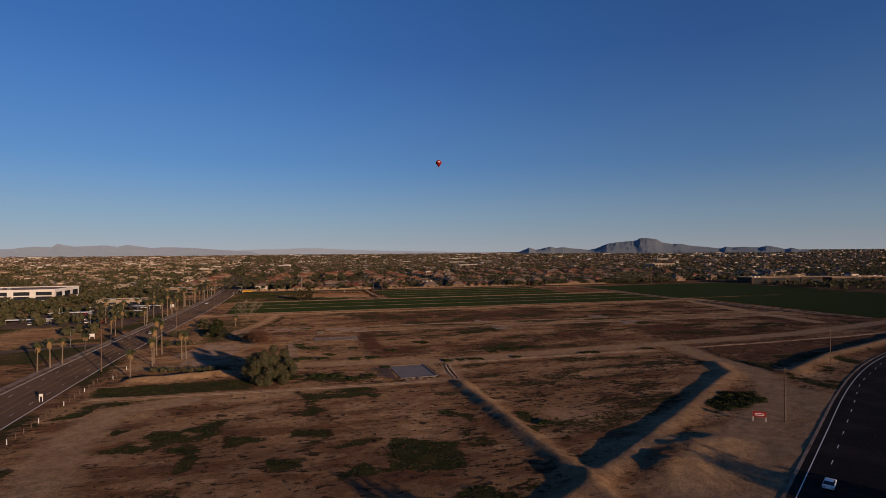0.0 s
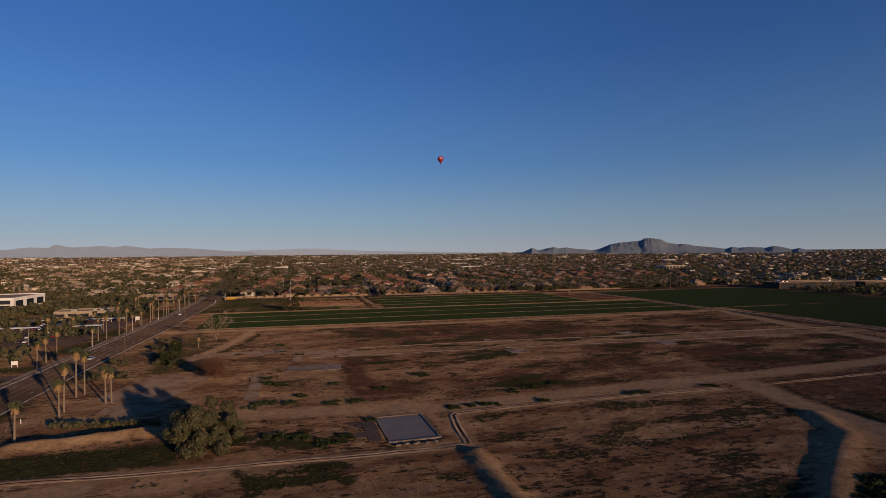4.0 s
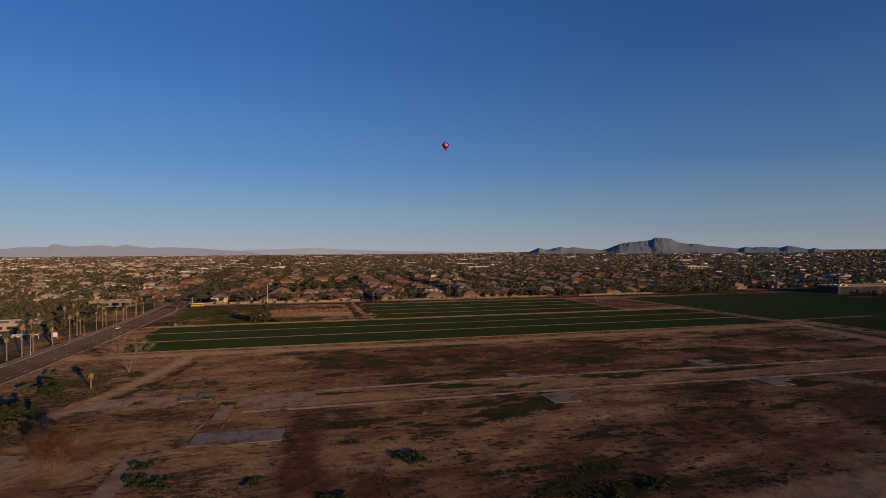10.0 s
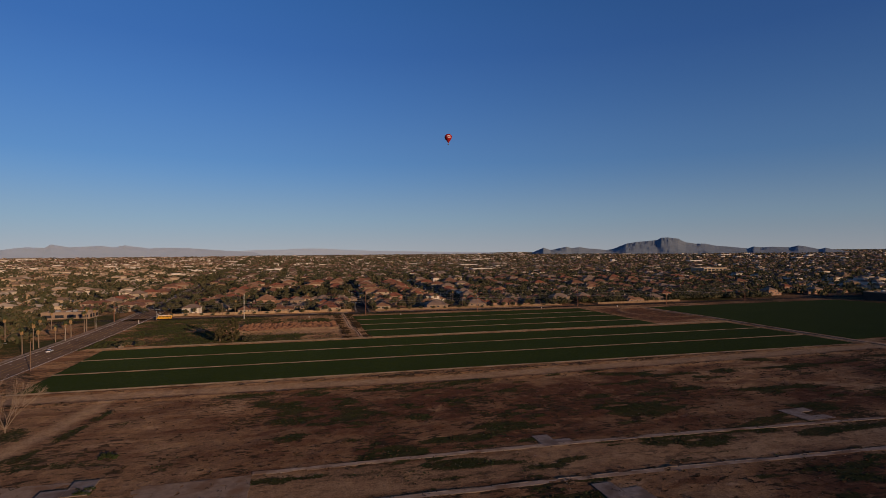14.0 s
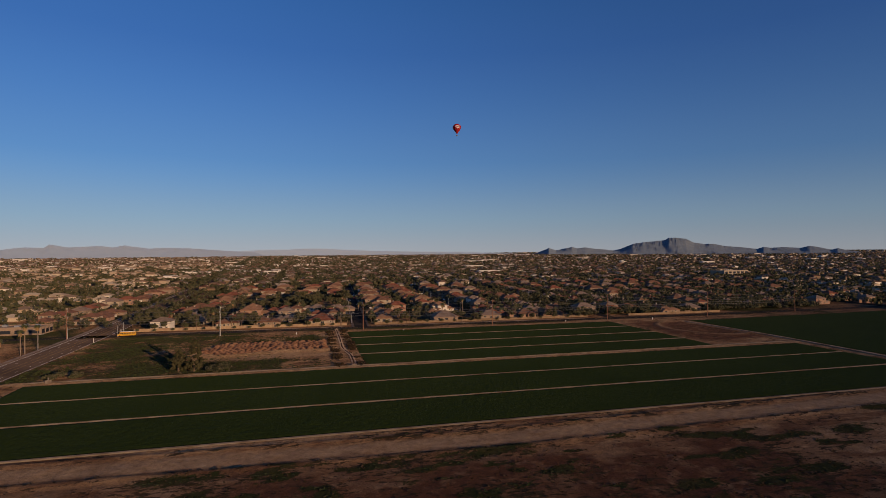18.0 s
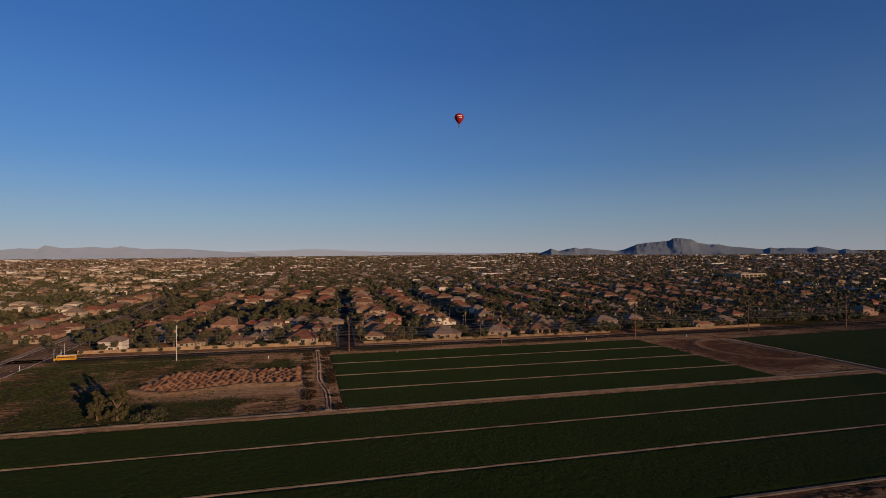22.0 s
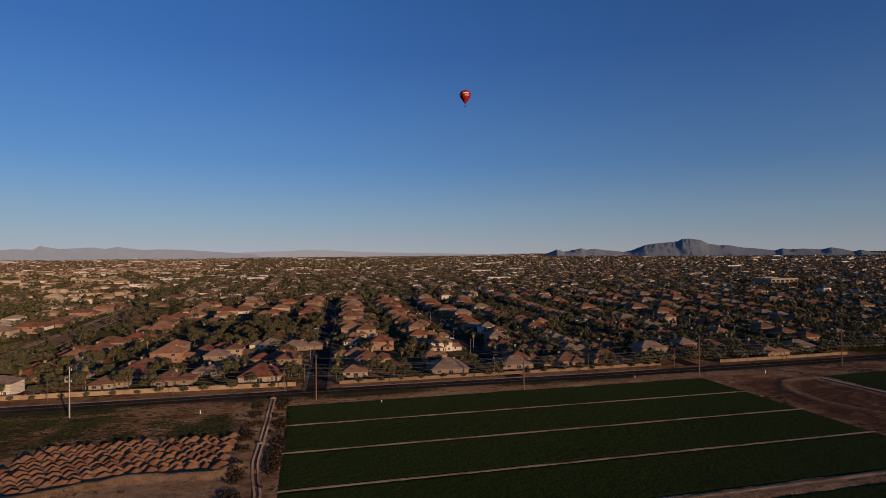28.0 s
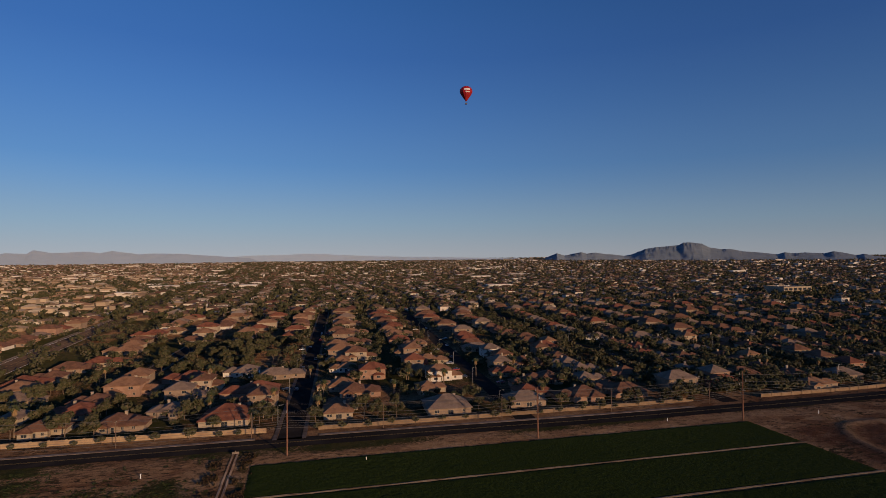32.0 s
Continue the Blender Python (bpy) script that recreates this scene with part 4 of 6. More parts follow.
def house(x, y, w, d, storeys=1, roof=0, wall=0, rich=True, plain=False):
    """A stucco house: a hipped main block, a lower side wing, and a gabled or hipped front wing; plain: one broad hip."""
    HOUSES.append((x, y, max(w, d) * 0.62))
    r = random.Random(int(x * 13 + y * 7))
    turn = -3.4 + r.uniform(-1, 1)
    ob = thing("house", "%s storey house with %s walls and a %s" % (("one", "two")[storeys - 1], WALL_LABEL[wall], HOUSE_LABEL[roof]), "house",
               pose(x, y, 0, 0, 0, turn), "suburban houses")
    h = 2.9 * storeys
    core_w = w * (0.68 if rich and w > 13 and not plain else 1.0)
    sx = r.choice((-1, 1))
    cx = sx * (w - core_w) / 2
    part("wall", box(bmesh.new(), cx - core_w / 2, -d / 2, -0.2, cx + core_w / 2, d / 2, h), STUCCO[wall], ob)
    bm = hip(bmesh.new(), core_w, d, h, 0.6, 0.26 * min(core_w, d))
    bmesh.ops.translate(bm, vec=(cx, 0, 0), verts=bm.verts)
    part("roof", bm, ROOFS[roof], ob)
    if core_w < w:
        ww, wd, off = w - core_w + 3.0, d * r.uniform(0.6, 0.78), r.uniform(-0.14, 0.14) * d
        wx = -sx * (w / 2 - ww / 2)
        y0, y1 = off - wd / 2, off + wd / 2
        part("wing", box(bmesh.new(), wx - ww / 2, y0, -0.2, wx + ww / 2, y1, 2.65), STUCCO[wall], ob)
        bm = hip(bmesh.new(), ww, wd, 2.65, 0.55, 0.25 * min(ww, wd))
        bmesh.ops.translate(bm, vec=(wx, off, 0), verts=bm.verts)
        part("wing_roof", bm, ROOFS[roof], ob)
        opening(WIN["small"], ob, wx - sx * 0.6, y0 - 0.01, 1.0, 0)
        # a front wing that runs into the main roof
        fw, fl, fx = core_w * r.uniform(0.36, 0.46), d * 0.62, cx + sx * core_w * r.uniform(0.18, 0.24)
        fy, fh = -d / 2 - r.uniform(1.2, 2.6), 2.75
        part("front_wing", box(bmesh.new(), fx - fw / 2, fy, -0.2, fx + fw / 2, fy + fl - 1.0, fh), STUCCO[wall], ob)
        bm = hip(bmesh.new(), fw, fl, fh, 0.5, 0.3 * fw) if r.random() < 0.5 else gable(bmesh.new(), fw, fl, fh, 0.45, 0.27 * fw)
        bmesh.ops.translate(bm, vec=(fx, fy + fl / 2, 0), verts=bm.verts)
        part("front_roof", bm, ROOFS[roof], ob)
        opening(WIN["wide"], ob, fx, fy - 0.01, 0.95, 0)
        bays = ((-0.34, "small"), (0.0, "door")) if sx > 0 else ((0.34, "small"), (0.0, "door"))
    else:
        bays = ((-0.3, "wide"), (0.02, "door"), (0.33, "small"))
    for level in range(storeys) if y < 960 else ():
        z = 0.95 + 2.9 * level
        for q, kind in bays if level == 0 else ((-0.27, "small"), (0.25, "wide")):
            if kind == "door":
                opening(SLIDER, ob, cx + q * core_w, -d / 2 - 0.01, 0.05, 0)
            else:
                opening(WIN[kind], ob, cx + q * core_w, -d / 2 - 0.01, z, 0)
        if rich:
            opening(WIN["small"], ob, cx + sx * core_w / 2 + sx * 0.01, -d * 0.15, z, 90 * sx)
    if rich and r.random() < 0.6:
        put("chimney", CHIMNEY, ob, "stucco chimney", pose(cx - sx * core_w * 0.22, d * 0.16, h + 0.06 * d))
    return ob


house(80.5, 690.0, 19.4, 18.0, 1, 0, 1, plain=True)
house(40.5, 691.5, 18.5, 14.0, 1, 1, 0)
house(53.0, 707.0, 14.2, 12.0, 1, 3, 0)
house(85.5, 733.7, 27.4, 16.0, 1, 0, 3)
house(100.0, 771.0, 25.3, 12.0, 1, 3, 0)
house(75.9, 784.9, 19.4, 14.0, 1, 3, 2)
house(47.4, 774.9, 23.3, 13.0, 1, 0, 3)
house(27.8, 751.6, 24.6, 13.0, 2, 2, 3)
house(-23.9, 822.7, 25.2, 14.0, 1, 1, 0)
house(-13.2, 839.5, 22.1, 12.0, 1, 0, 1)
house(-17.3, 886.8, 24.0, 13.0, 1, 2, 0)
house(-33.0, 784.7, 20.7, 14.0, 1, 0, 3)
house(-18.5, 743.8, 18.2, 12.0, 1, 3, 0)
house(-8.1, 712.0, 9.0, 12.0, 1, 3, 1)
house(-20.5, 972.6, 27.1, 13.0, 1, 0, 0)
house(-8.2, 989.8, 25.2, 12.0, 1, 2, 1)
house(126.7, 684.5, 12.4, 10.0, 1, 2, 1)
house(139.7, 719.8, 19.8, 14.0, 1, 1, 3)
house(146.7, 757.8, 21.4, 12.0, 2, 0, 3)
house(149.3, 816.2, 20.9, 12.0, 2, 1, 1)
house(151.9, 877.8, 22.6, 12.0, 1, 1, 0)
house(155.0, 933.6, 24.5, 12.0, 1, 2, 1)
house(156.4, 1001.9, 22.3, 12.0, 1, 2, 0)
house(174.9, 681.6, 19.2, 17.0, 1, 3, 0, plain=True)
house(189.2, 742.4, 19.9, 11.0, 2, 2, 2)
house(194.2, 857.2, 18.7, 12.0, 1, 2, 1)
house(192.2, 915.4, 23.1, 12.0, 1, 2, 0)
house(196.9, 976.0, 22.7, 12.0, 1, 1, 1)
house(193.1, 789.8, 20.0, 12.0, 1, 2, 1)
house(240.8, 802.5, 19.1, 12.0, 2, 3, 2)
house(249.5, 764.9, 20.8, 13.0, 1, 1, 3)
house(240.3, 721.2, 18.7, 14.0, 1, 1, 0)
house(240.7, 683.1, 22.2, 14.0, 1, 1, 3)
house(293.9, 825.2, 14.2, 12.0, 2, 2, 3)
house(286.7, 719.3, 21.1, 14.0, 1, 1, 0)
house(345.9, 795.4, 18.4, 13.0, 1, 0, 0)
house(345.1, 850.2, 18.2, 12.0, 1, 3, 2)
house(405.2, 817.3, 15.7, 12.0, 2, 2, 1)
house(390.8, 735.8, 9.0, 10.0, 2, 2, 1)
house(378.5, 692.9, 14.2, 13.0, 1, 1, 2)
house(372.2, 670.4, 19.6, 10.0, 1, 2, 0)
house(357.0, 752.8, 18.1, 13.0, 1, 1, 0)


house(-31, 688, 13.0, 11.0, 2, 3, 2)


def clear(x, y, gap=6.0):
    return all(abs(x - a) + abs(y - b) > c + gap for a, b, c in HOUSES)


# more homes along the streets
r0 = random.Random(5)
for row, sx in enumerate([-135, -98, -35, 12, 50, 88, 128, 172, 226, 268, 330, 372, 426, 468, 524, 566, 622, 660]):
    y = 690.0 + r0.uniform(0, 8)
    while y < 1120:
        hx, hy = sx + (y - 655) * TILT + (5 * math.sin(y / 47 + row) if abs(sx - 140) > 70 else 0), y
        park = 20 < hx < 118 and 785 < hy < 905
        far_left = hx < -52 and hy < 720
        if not park and not far_left and clear(hx, hy, 5) and not (abs(hx + 75) < 18):
            st = 2 if r0.random() < 0.22 else 1
            house(hx + r0.uniform(-5, 5), hy + r0.uniform(-3, 3), r0.uniform(14, 19), r0.uniform(11, 14), st, r0.choice((0, 1, 1, 2, 2, 3) if sx < 215 else (0, 1, 1, 1, 3, 3)), r0.choice((0, 0, 1, 1, 2, 3) if sx < 215 else (0, 0, 0, 3, 3, 1)), rich=hy < 820)
        y += r0.uniform(19, 23)


# ---- the far town: homes and trees past counting ----
def far_homes(n, ymin, ymax, seed, big=1.0):
    r = np.random.default_rng(seed)
    y = np.sqrt(r.uniform(ymin ** 2, ymax ** 2, n))
    x = 60 + np.tan(np.radians(r.uniform(-29, 57, n))) * (y - 150)
    # snap to curved rows of lots
    x = np.round(x / 34) * 34 + 45 * np.sin(y / 190) * np.sin(x / 400) + r.uniform(-9, 9, n)
    y = np.round(y / 21) * 21 + 24 * np.sin(x / 140) + r.uniform(-5, 5, n)
    return x, y, r


def town(name, n, ymin, ymax, seed, label, keep, wall_mat, roof_mat):
    x, y, r = far_homes(n, ymin, ymax, seed)
    ok = keep(x, y)
    x, y = x[ok], y[ok]
    n = len(x)
    w, d = r.uniform(13, 20, n), r.uniform(10, 15, n)
    swap = r.random(n) < 0.5
    w, d = np.where(swap, d, w), np.where(swap, w, d)
    h = np.where(r.random(n) < 0.25, 5.4, 2.9)
    rise = 0.2 * np.minimum(w, d)
    c = np.array([(-1, -1), (1, -1), (1, 1), (-1, 1)]) / 2.0
    base = np.stack([x[:, None] + c[:, 0] * w[:, None], y[:, None] + c[:, 1] * d[:, None]], -1)
    floor_z = plain_rise(x, y)
    h = h + floor_z
    lo = np.concatenate([base, np.repeat(floor_z[:, None, None] - 0.3, 4, 1)], -1)
    hi = np.concatenate([base, np.repeat(h[:, None, None], 4, 1)], -1)
    v = np.concatenate([lo, hi], 1).reshape(-1, 3)
    k = np.arange(n)[:, None, None] * 8
    f = (k + np.array([(0, 1, 5, 4), (1, 2, 6, 5), (2, 3, 7, 6), (3, 0, 4, 7)])).reshape(-1, 4)
    ob = thing(name, label, "houses", kind="stuff")
    put("walls", indexed("walls", v, f, wall_mat), ob)
    e = np.stack([x[:, None] + c[:, 0] * (w + 1.2)[:, None], y[:, None] + c[:, 1] * (d + 1.2)[:, None], np.repeat(h[:, None], 4, 1)], -1)
    gx_, gy_ = np.maximum(w - d, 0) / 2 + 0.2, np.maximum(d - w, 0) / 2 + 0.2
    t = np.stack([np.stack([x - gx_, y - gy_, h + rise], -1), np.stack([x + gx_, y + gy_, h + rise], -1)], 1)
    v = np.concatenate([e, t], 1).reshape(-1, 3)
    k = np.arange(n)[:, None, None] * 6
    tri = np.array([(0, 1, 5), (0, 5, 4), (1, 2, 5), (2, 3, 4), (2, 4, 5), (3, 0, 4)])
    put("roofs", indexed("roofs", v, (k + tri).reshape(-1, 3), roof_mat), ob)


FAR_WALL = spread("far_stucco", [(0.24, 0.17, 0.115), (0.32, 0.25, 0.18), (0.66, 0.60, 0.52), (0.20, 0.14, 0.09), (0.44, 0.36, 0.27), (0.62, 0.55, 0.47)], 0.9)
FAR_ROOF = spread("far_roof_tile", [(0.143, 0.0714, 0.0487), (0.134, 0.084, 0.0588), (0.21, 0.139, 0.0966), (0.168, 0.13, 0.105), (0.143, 0.0924, 0.0655), (0.319, 0.252, 0.193)], 0.85)


def keep_far(x, y):
    main = (y > 1115) | (x > 690) | (x < -150)
    lots = ~((x > 330) & (x < 780) & (y < 660)) & ~((x < -70) & (y < 720) & (x > -420)) & (y > 480)
    white = ~((x > 870) & (x < 1040) & (y > 1150) & (y < 1330))
    return main & lots & white & (np.abs(x + 80 + (y - 760) * 0.055) > 16)


def western(x, y):
    return x < -112 - 0.05 * (y - 700)


PALE_ROOF = spread("far_pale_tile", [(0.31, 0.228, 0.15), (0.361, 0.28, 0.194), (0.241, 0.168, 0.107), (0.284, 0.172, 0.107), (0.413, 0.34, 0.249), (0.215, 0.155, 0.107)], 0.85)
PALE_WALL = spread("far_pale_stucco", [(0.40, 0.31, 0.22), (0.48, 0.39, 0.29), (0.62, 0.55, 0.46), (0.34, 0.25, 0.17)], 0.9)
town("suburb", 9000, 500, 2300, 3, "distant suburb of beige houses with tiled roofs", lambda x, y: keep_far(x, y) & ~western(x, y), FAR_WALL, FAR_ROOF)
town("suburb", 4200, 560, 2600, 5, "distant suburb of pale houses with sandy tiled roofs", lambda x, y: keep_far(x, y) & western(x, y), PALE_WALL, PALE_ROOF)
town("suburb", 14000, 2300, 4900, 4, "far suburb of beige houses near the horizon", keep_far, FAR_WALL, FAR_ROOF)


def woods(name, n, ymin, ymax, seed, label, leaves, size, spreadx, keep, hmin=4, hmax=9):
    r = np.random.default_rng(seed)
    y = np.sqrt(r.uniform(ymin ** 2, ymax ** 2, n))
    x = 60 + np.tan(np.radians(r.uniform(*spreadx, n))) * (y - 150)
    ok = keep(x, y) & (vnoise(x, y, 60, seed) + 0.5 * vnoise(x, y, 300, seed + 4) > 0.55 * r.random(n))
    x, y = x[ok], y[ok]
    n = len(x)
    h, w = r.uniform(hmin, hmax, n), r.uniform(3.5, 7.5, n)
    d = r.normal(size=(n, leaves, 3))
    d /= np.linalg.norm(d, axis=2)[:, :, None]
    q = 0.30 + 0.25 * r.random((n, leaves, 1))
    c = np.stack([x, y, h * 0.58 + plain_rise(x, y)], -1)[:, None, :] + d * q * np.stack([w, w, h * 0.75], -1)[:, None, :]
    c = c.reshape(-1, 3)
    d = d.reshape(-1, 3)
    m = len(c)
    nrm = d + 0.28 * r.normal(size=(m, 3))
    u = np.cross(nrm, r.normal(size=(m, 3)))
    u /= np.linalg.norm(u, axis=1)[:, None]
    v = np.cross(nrm, u)
    v /= np.linalg.norm(v, axis=1)[:, None]
    s = (np.repeat(w, leaves) * size * r.uniform(0.7, 1.3, m))[:, None]
    tagged(put(name, quads(name, np.stack([c - u * s, c - v * s, c + u * s, c + v * s], 1), LEAF)), label, "trees", kind="stuff")


def keep_trees(x, y):
    open_west = (x < -110 - 0.05 * (y - 700)) & (vnoise(x, y, 45, 77) < 0.52)
    return (keep_far(x, y) | (y > 1115)) & ~open_west


woods("woodland", 25000, 1080, 2200, 11, "dark green trees among distant houses", 11, 0.28, (-30, 58), keep_trees)
woods("woodland", 34000, 2200, 4900, 12, "far dark green trees toward the horizon", 4, 0.48, (-30, 58), keep_trees, 5, 10)


def keep_west(x, y):
    return (x < -150) & (x > -700) & (y > 260) & ~((x > -300) & (x < -190) & (y > 570) & (y < 700)) & ~((x > -190) & (y < 560))


woods("woodland", 5000, 280, 1100, 13, "dark green trees beyond the avenue", 14, 0.24, (-75, -5), keep_west)


def keep_east(x, y):
    return ((x > 585) | ((x > 560) & (y > 690))) & (y > 300) & (y < 1115) & ~((x > 584) & (x < 825) & (y > 575) & (y < 642))


woods("woodland", 4200, 300, 1115, 14, "dark green trees beyond the crop fields", 14, 0.24, (35, 72), keep_east)

def far_blocks(n, seed, label):
    """Large pale flat-roofed buildings among the far homes."""
    r = np.random.default_rng(seed)
    y = np.sqrt(r.uniform(1500 ** 2, 4700 ** 2, n))
    x = 60 + np.tan(np.radians(r.uniform(-29, 55, n))) * (y - 150)
    w, d, h = (7 + 45 * r.random(n) ** 3) / 1.4, r.uniform(7, 14, n), r.uniform(5, 9, n)
    z = plain_rise(x, y)
    v = np.stack([np.stack([x + a * w, y + b * d, z + c * h], -1) for a, b, c in
                  ((-1, -1, 0), (1, -1, 0), (1, 1, 0), (-1, 1, 0), (-1, -1, 1), (1, -1, 1), (1, 1, 1), (-1, 1, 1))], 1).reshape(-1, 3)
    k = np.arange(n)[:, None, None] * 8
    f = (k + np.array([(0, 1, 5, 4), (1, 2, 6, 5), (2, 3, 7, 6), (3, 0, 4, 7), (4, 5, 6, 7)])).reshape(-1, 4)
    tagged(put("suburb", indexed("suburb", v, f, STUCCO[2])), label, "buildings", kind="stuff")


far_blocks(300, 6, "scattered large white buildings in the far suburb")

# trees in the near suburb: gardens, the park, the street edges
r1 = random.Random(11)
taken = []


def try_tree(x, y, k, s, gap=2.5):
    if all((x - a) ** 2 + (y - b) ** 2 > gap ** 2 for a, b in taken[-60:]) and \
            all(abs(x - a) > c * 0.75 or abs(y - b) > c * 0.62 for a, b, c in HOUSES) and \
            all(abs(x - sx - (y - 655) * TILT) > 5.5 for sx in (*STREETS, 12)):
        taken.append((x, y))
        return tree(x, y, k, s)


for i in range(210):
    x, y = r1.uniform(-50, 520), 676 + 130 * r1.random() ** 1.2
    if i % 5 == 0 and clear(x, y, -4):
        palm(x, y, r1.choice((0, 0, 0, 1)), r1.uniform(0.8, 1.1))
    else:
        try_tree(x, y, r1.choice((0, 1, 2, 3, 3, 4)), r1.uniform(0.55, 1.0))
for i in range(75):
    try_tree(r1.uniform(22, 118), r1.uniform(782, 910), r1.choice((0, 1, 2)), r1.uniform(0.9, 1.25), 4)


def keep_near(x, y):
    ok = (y > 669) & (y < 760) & (x > 200) & (x < 540)
    for sx in (*STREETS, 12):
        ok &= np.abs(x - sx - (y - 655) * TILT) > 5.5
    for a, b, c in HOUSES:
        ok &= (np.abs(x - a) > c * 0.74) | (np.abs(y - b) > c * 0.64)
    return ok


def keep_gaps(x, y):
    ok = (y > 690) & (y < 1120) & (x > -150) & (x < 690)
    for sx in (*STREETS, 12):
        ok &= np.abs(x - sx - (y - 655) * TILT) > 5.5
    for a, b, c in HOUSES:
        ok &= (np.abs(x - a) > c * 0.72) | (np.abs(y - b) > c * 0.6)
    return ok


woods("woodland", 4600, 690, 1120, 18, "dark green garden trees between houses", 30, 0.14, (16, 58), keep_gaps, 4, 8)
woods("woodland", 2900, 690, 1120, 15, "dark green garden trees between houses", 36, 0.12, (-25, 58), keep_gaps, 3.5, 7)
woods("woodland", 3000, 668, 760, 19, "dark green garden trees behind the block wall", 44, 0.11, (24, 50), keep_near, 3, 6.5)
for i in range(34):
    x = -44 + i * 10.2 + r1.uniform(-3, 3)
    if abs(x - 106) > 9 and x < 296:
        tree(x, np.interp(x, [-50, 14, 100, 220, 300], [673.5, 671.5, 666.5, 663, 662]) + r1.uniform(-0.5, 0.8), r1.choice((3, 3, 1)), r1.uniform(0.45, 0.75),
             "small garden tree beside the block wall", "wall trees")
for hx, hy, st, rf, wl_ in ((213, 682, 1, 3, 0), (268, 684, 1, 1, 3), (302, 690, 2, 3, 0), (327, 686, 1, 0, 3), (352, 700, 1, 1, 0), (404, 684, 1, 3, 0), (432, 690, 1, 1, 3)):
    if clear(hx, hy, 2):
        house(hx, hy, 17, 13, st, rf, wl_, rich=False)
for x, y, k, s in ((23, 679, 2, 1.15), (33, 679, 0, 1.2), (94, 682, 4, 1.1), (99, 684, 0, 0.9), (117, 677, 1, 1.1), (137, 676, 2, 1.15), (143, 677, 0, 1.1), (151, 675, 4, 1.0),
                   (62, 697, 2, 0.9), (66, 704, 0, 0.9), (197, 670, 0, 0.85), (202, 672, 4, 0.8), (226, 669, 2, 0.8), (258, 668, 0, 0.9), (264, 669, 2, 0.8), (279, 666, 0, 0.9),
                   (286, 668, 4, 0.9), (-12, 690, 0, 1.1), (3, 684, 2, 1.0), (8, 700, 0, 1.2)):
    tree(x, y, k, s, "broad leafy green tree behind the block wall")
r6 = random.Random(31)
for i in range(34):
    x, y = -46 + r6.uniform(-10, 40), 700 + 62 * r6.random()
    try_tree(x, y, r6.choice((0, 1, 2)), r6.uniform(0.8, 1.15), 4)
for x, y in ((92, 672), (95, 690), (99, 700), (118, 690), (121, 705), (186, 730), (192, 745), (60, 752), (63, 756), (-5, 705), (215, 720), (226, 690)):
    palm(x, y, r1.choice((0, 0, 1)), r1.uniform(0.9, 1.15))


# ---- perimeter wall of the suburb ----
def block_wall(name, line, label, h=1.9, panel=6.0, mat=None):
    mat = mat or BLOCK
    c, nrm = smooth_line(line, panel)
    ob = thing(name, label, "wall", kind="structure")
    me = shared("wall_panel", lambda bm: (box(bm, 0, -0.1, -0.4, panel - 0.35, 0.1, h), box(bm, 0, -0.14, h, panel - 0.35, 0.14, h + 0.1)), mat)
    pil = shared("pilaster", lambda bm: (box(bm, -0.25, -0.25, -0.4, 0.25, 0.25, h + 0.2), box(bm, -0.32, -0.32, h + 0.2, 0.32, 0.32, h + 0.32)), mat)
    for (ax, ay), (bx, by) in zip(c, c[1:]):
        a = math.degrees(math.atan2(by - ay, bx - ax))
        put("wall_panel", me, ob, "", pose(ax + 0.25, ay, 0, 0, 0, a))
        put("pilaster", pil, ob, "", pose(ax, ay, 0, 0, 0, a))
    return ob


block_wall("block_wall", [(-46, 676), (14, 674.5), (98, 668.5)], "cream painted block wall behind the sidewalk")
block_wall("block_wall", [(118, 667), (200, 664.5), (292, 664)], "tan block wall behind the sidewalk", 1.5, 6.0, BLOCK_TAN)
block_wall("block_wall", [(328, 661), (372, 660), (420, 661)], "tan block wall behind the sidewalk", 1.6, 6.0, BLOCK_TAN)


# ---- utility poles and wires ----
def power_pole(x, y, h, mat, label):
    z = height_at(x, y)
    ob = thing("utility_pole", label, "utility pole", pose(x, y, z, 0, 0, -1.5), "power poles")
    part("pole", rod(bmesh.new(), (0, 0, -1), (0, 0, h), 0.32, 0.19, 10), mat, ob)
    for k, zz in enumerate((h - 0.8, h - 3.0, h - 5.2)):
        s = -1 if k % 2 else 1
        arm = part("arm", rod(bmesh.new(), (0, 0, zz - 0.3), (0, s * 1.8, zz), 0.08, 0.05, 6), mat, ob)
        part("insulator", rod(bmesh.new(), (0, s * 1.8, zz - 1.0), (0, s * 1.8, zz), 0.11, 0.07, 8), STEEL, arm, "pale insulator string")
    for zz in (h - 8.0, h - 9.6):
        arm = part("crossarm", box(bmesh.new(), -0.08, -1.5, zz, 0.08, 1.5, zz + 0.18), WOOD, ob)
        for q in (-1.3, -0.5, 0.6, 1.3):
            part("insulator", rod(bmesh.new(), (0, q, zz + 0.18), (0, q, zz + 0.42), 0.06, 0.04, 6), STEEL, arm)
    return (x, y, z, h)


def wire(a, b, sag, rad=0.042):
    cu = bpy.data.curves.new("power_line", "CURVE")
    cu.dimensions, cu.bevel_depth, cu.bevel_resolution = "3D", rad, 0
    sp = cu.splines.new("POLY")
    sp.points.add(12)
    for i in range(13):
        t = i / 12
        p = Vector(a).lerp(Vector(b), t) - Vector((0, 0, sag * 4 * t * (1 - t)))
        sp.points[i].co = (*p, 1)
    cu.materials.append(WIRE)
    return tagged(new("power_line", cu), "thin grey sagging power cable between poles", "cable", "power cables")


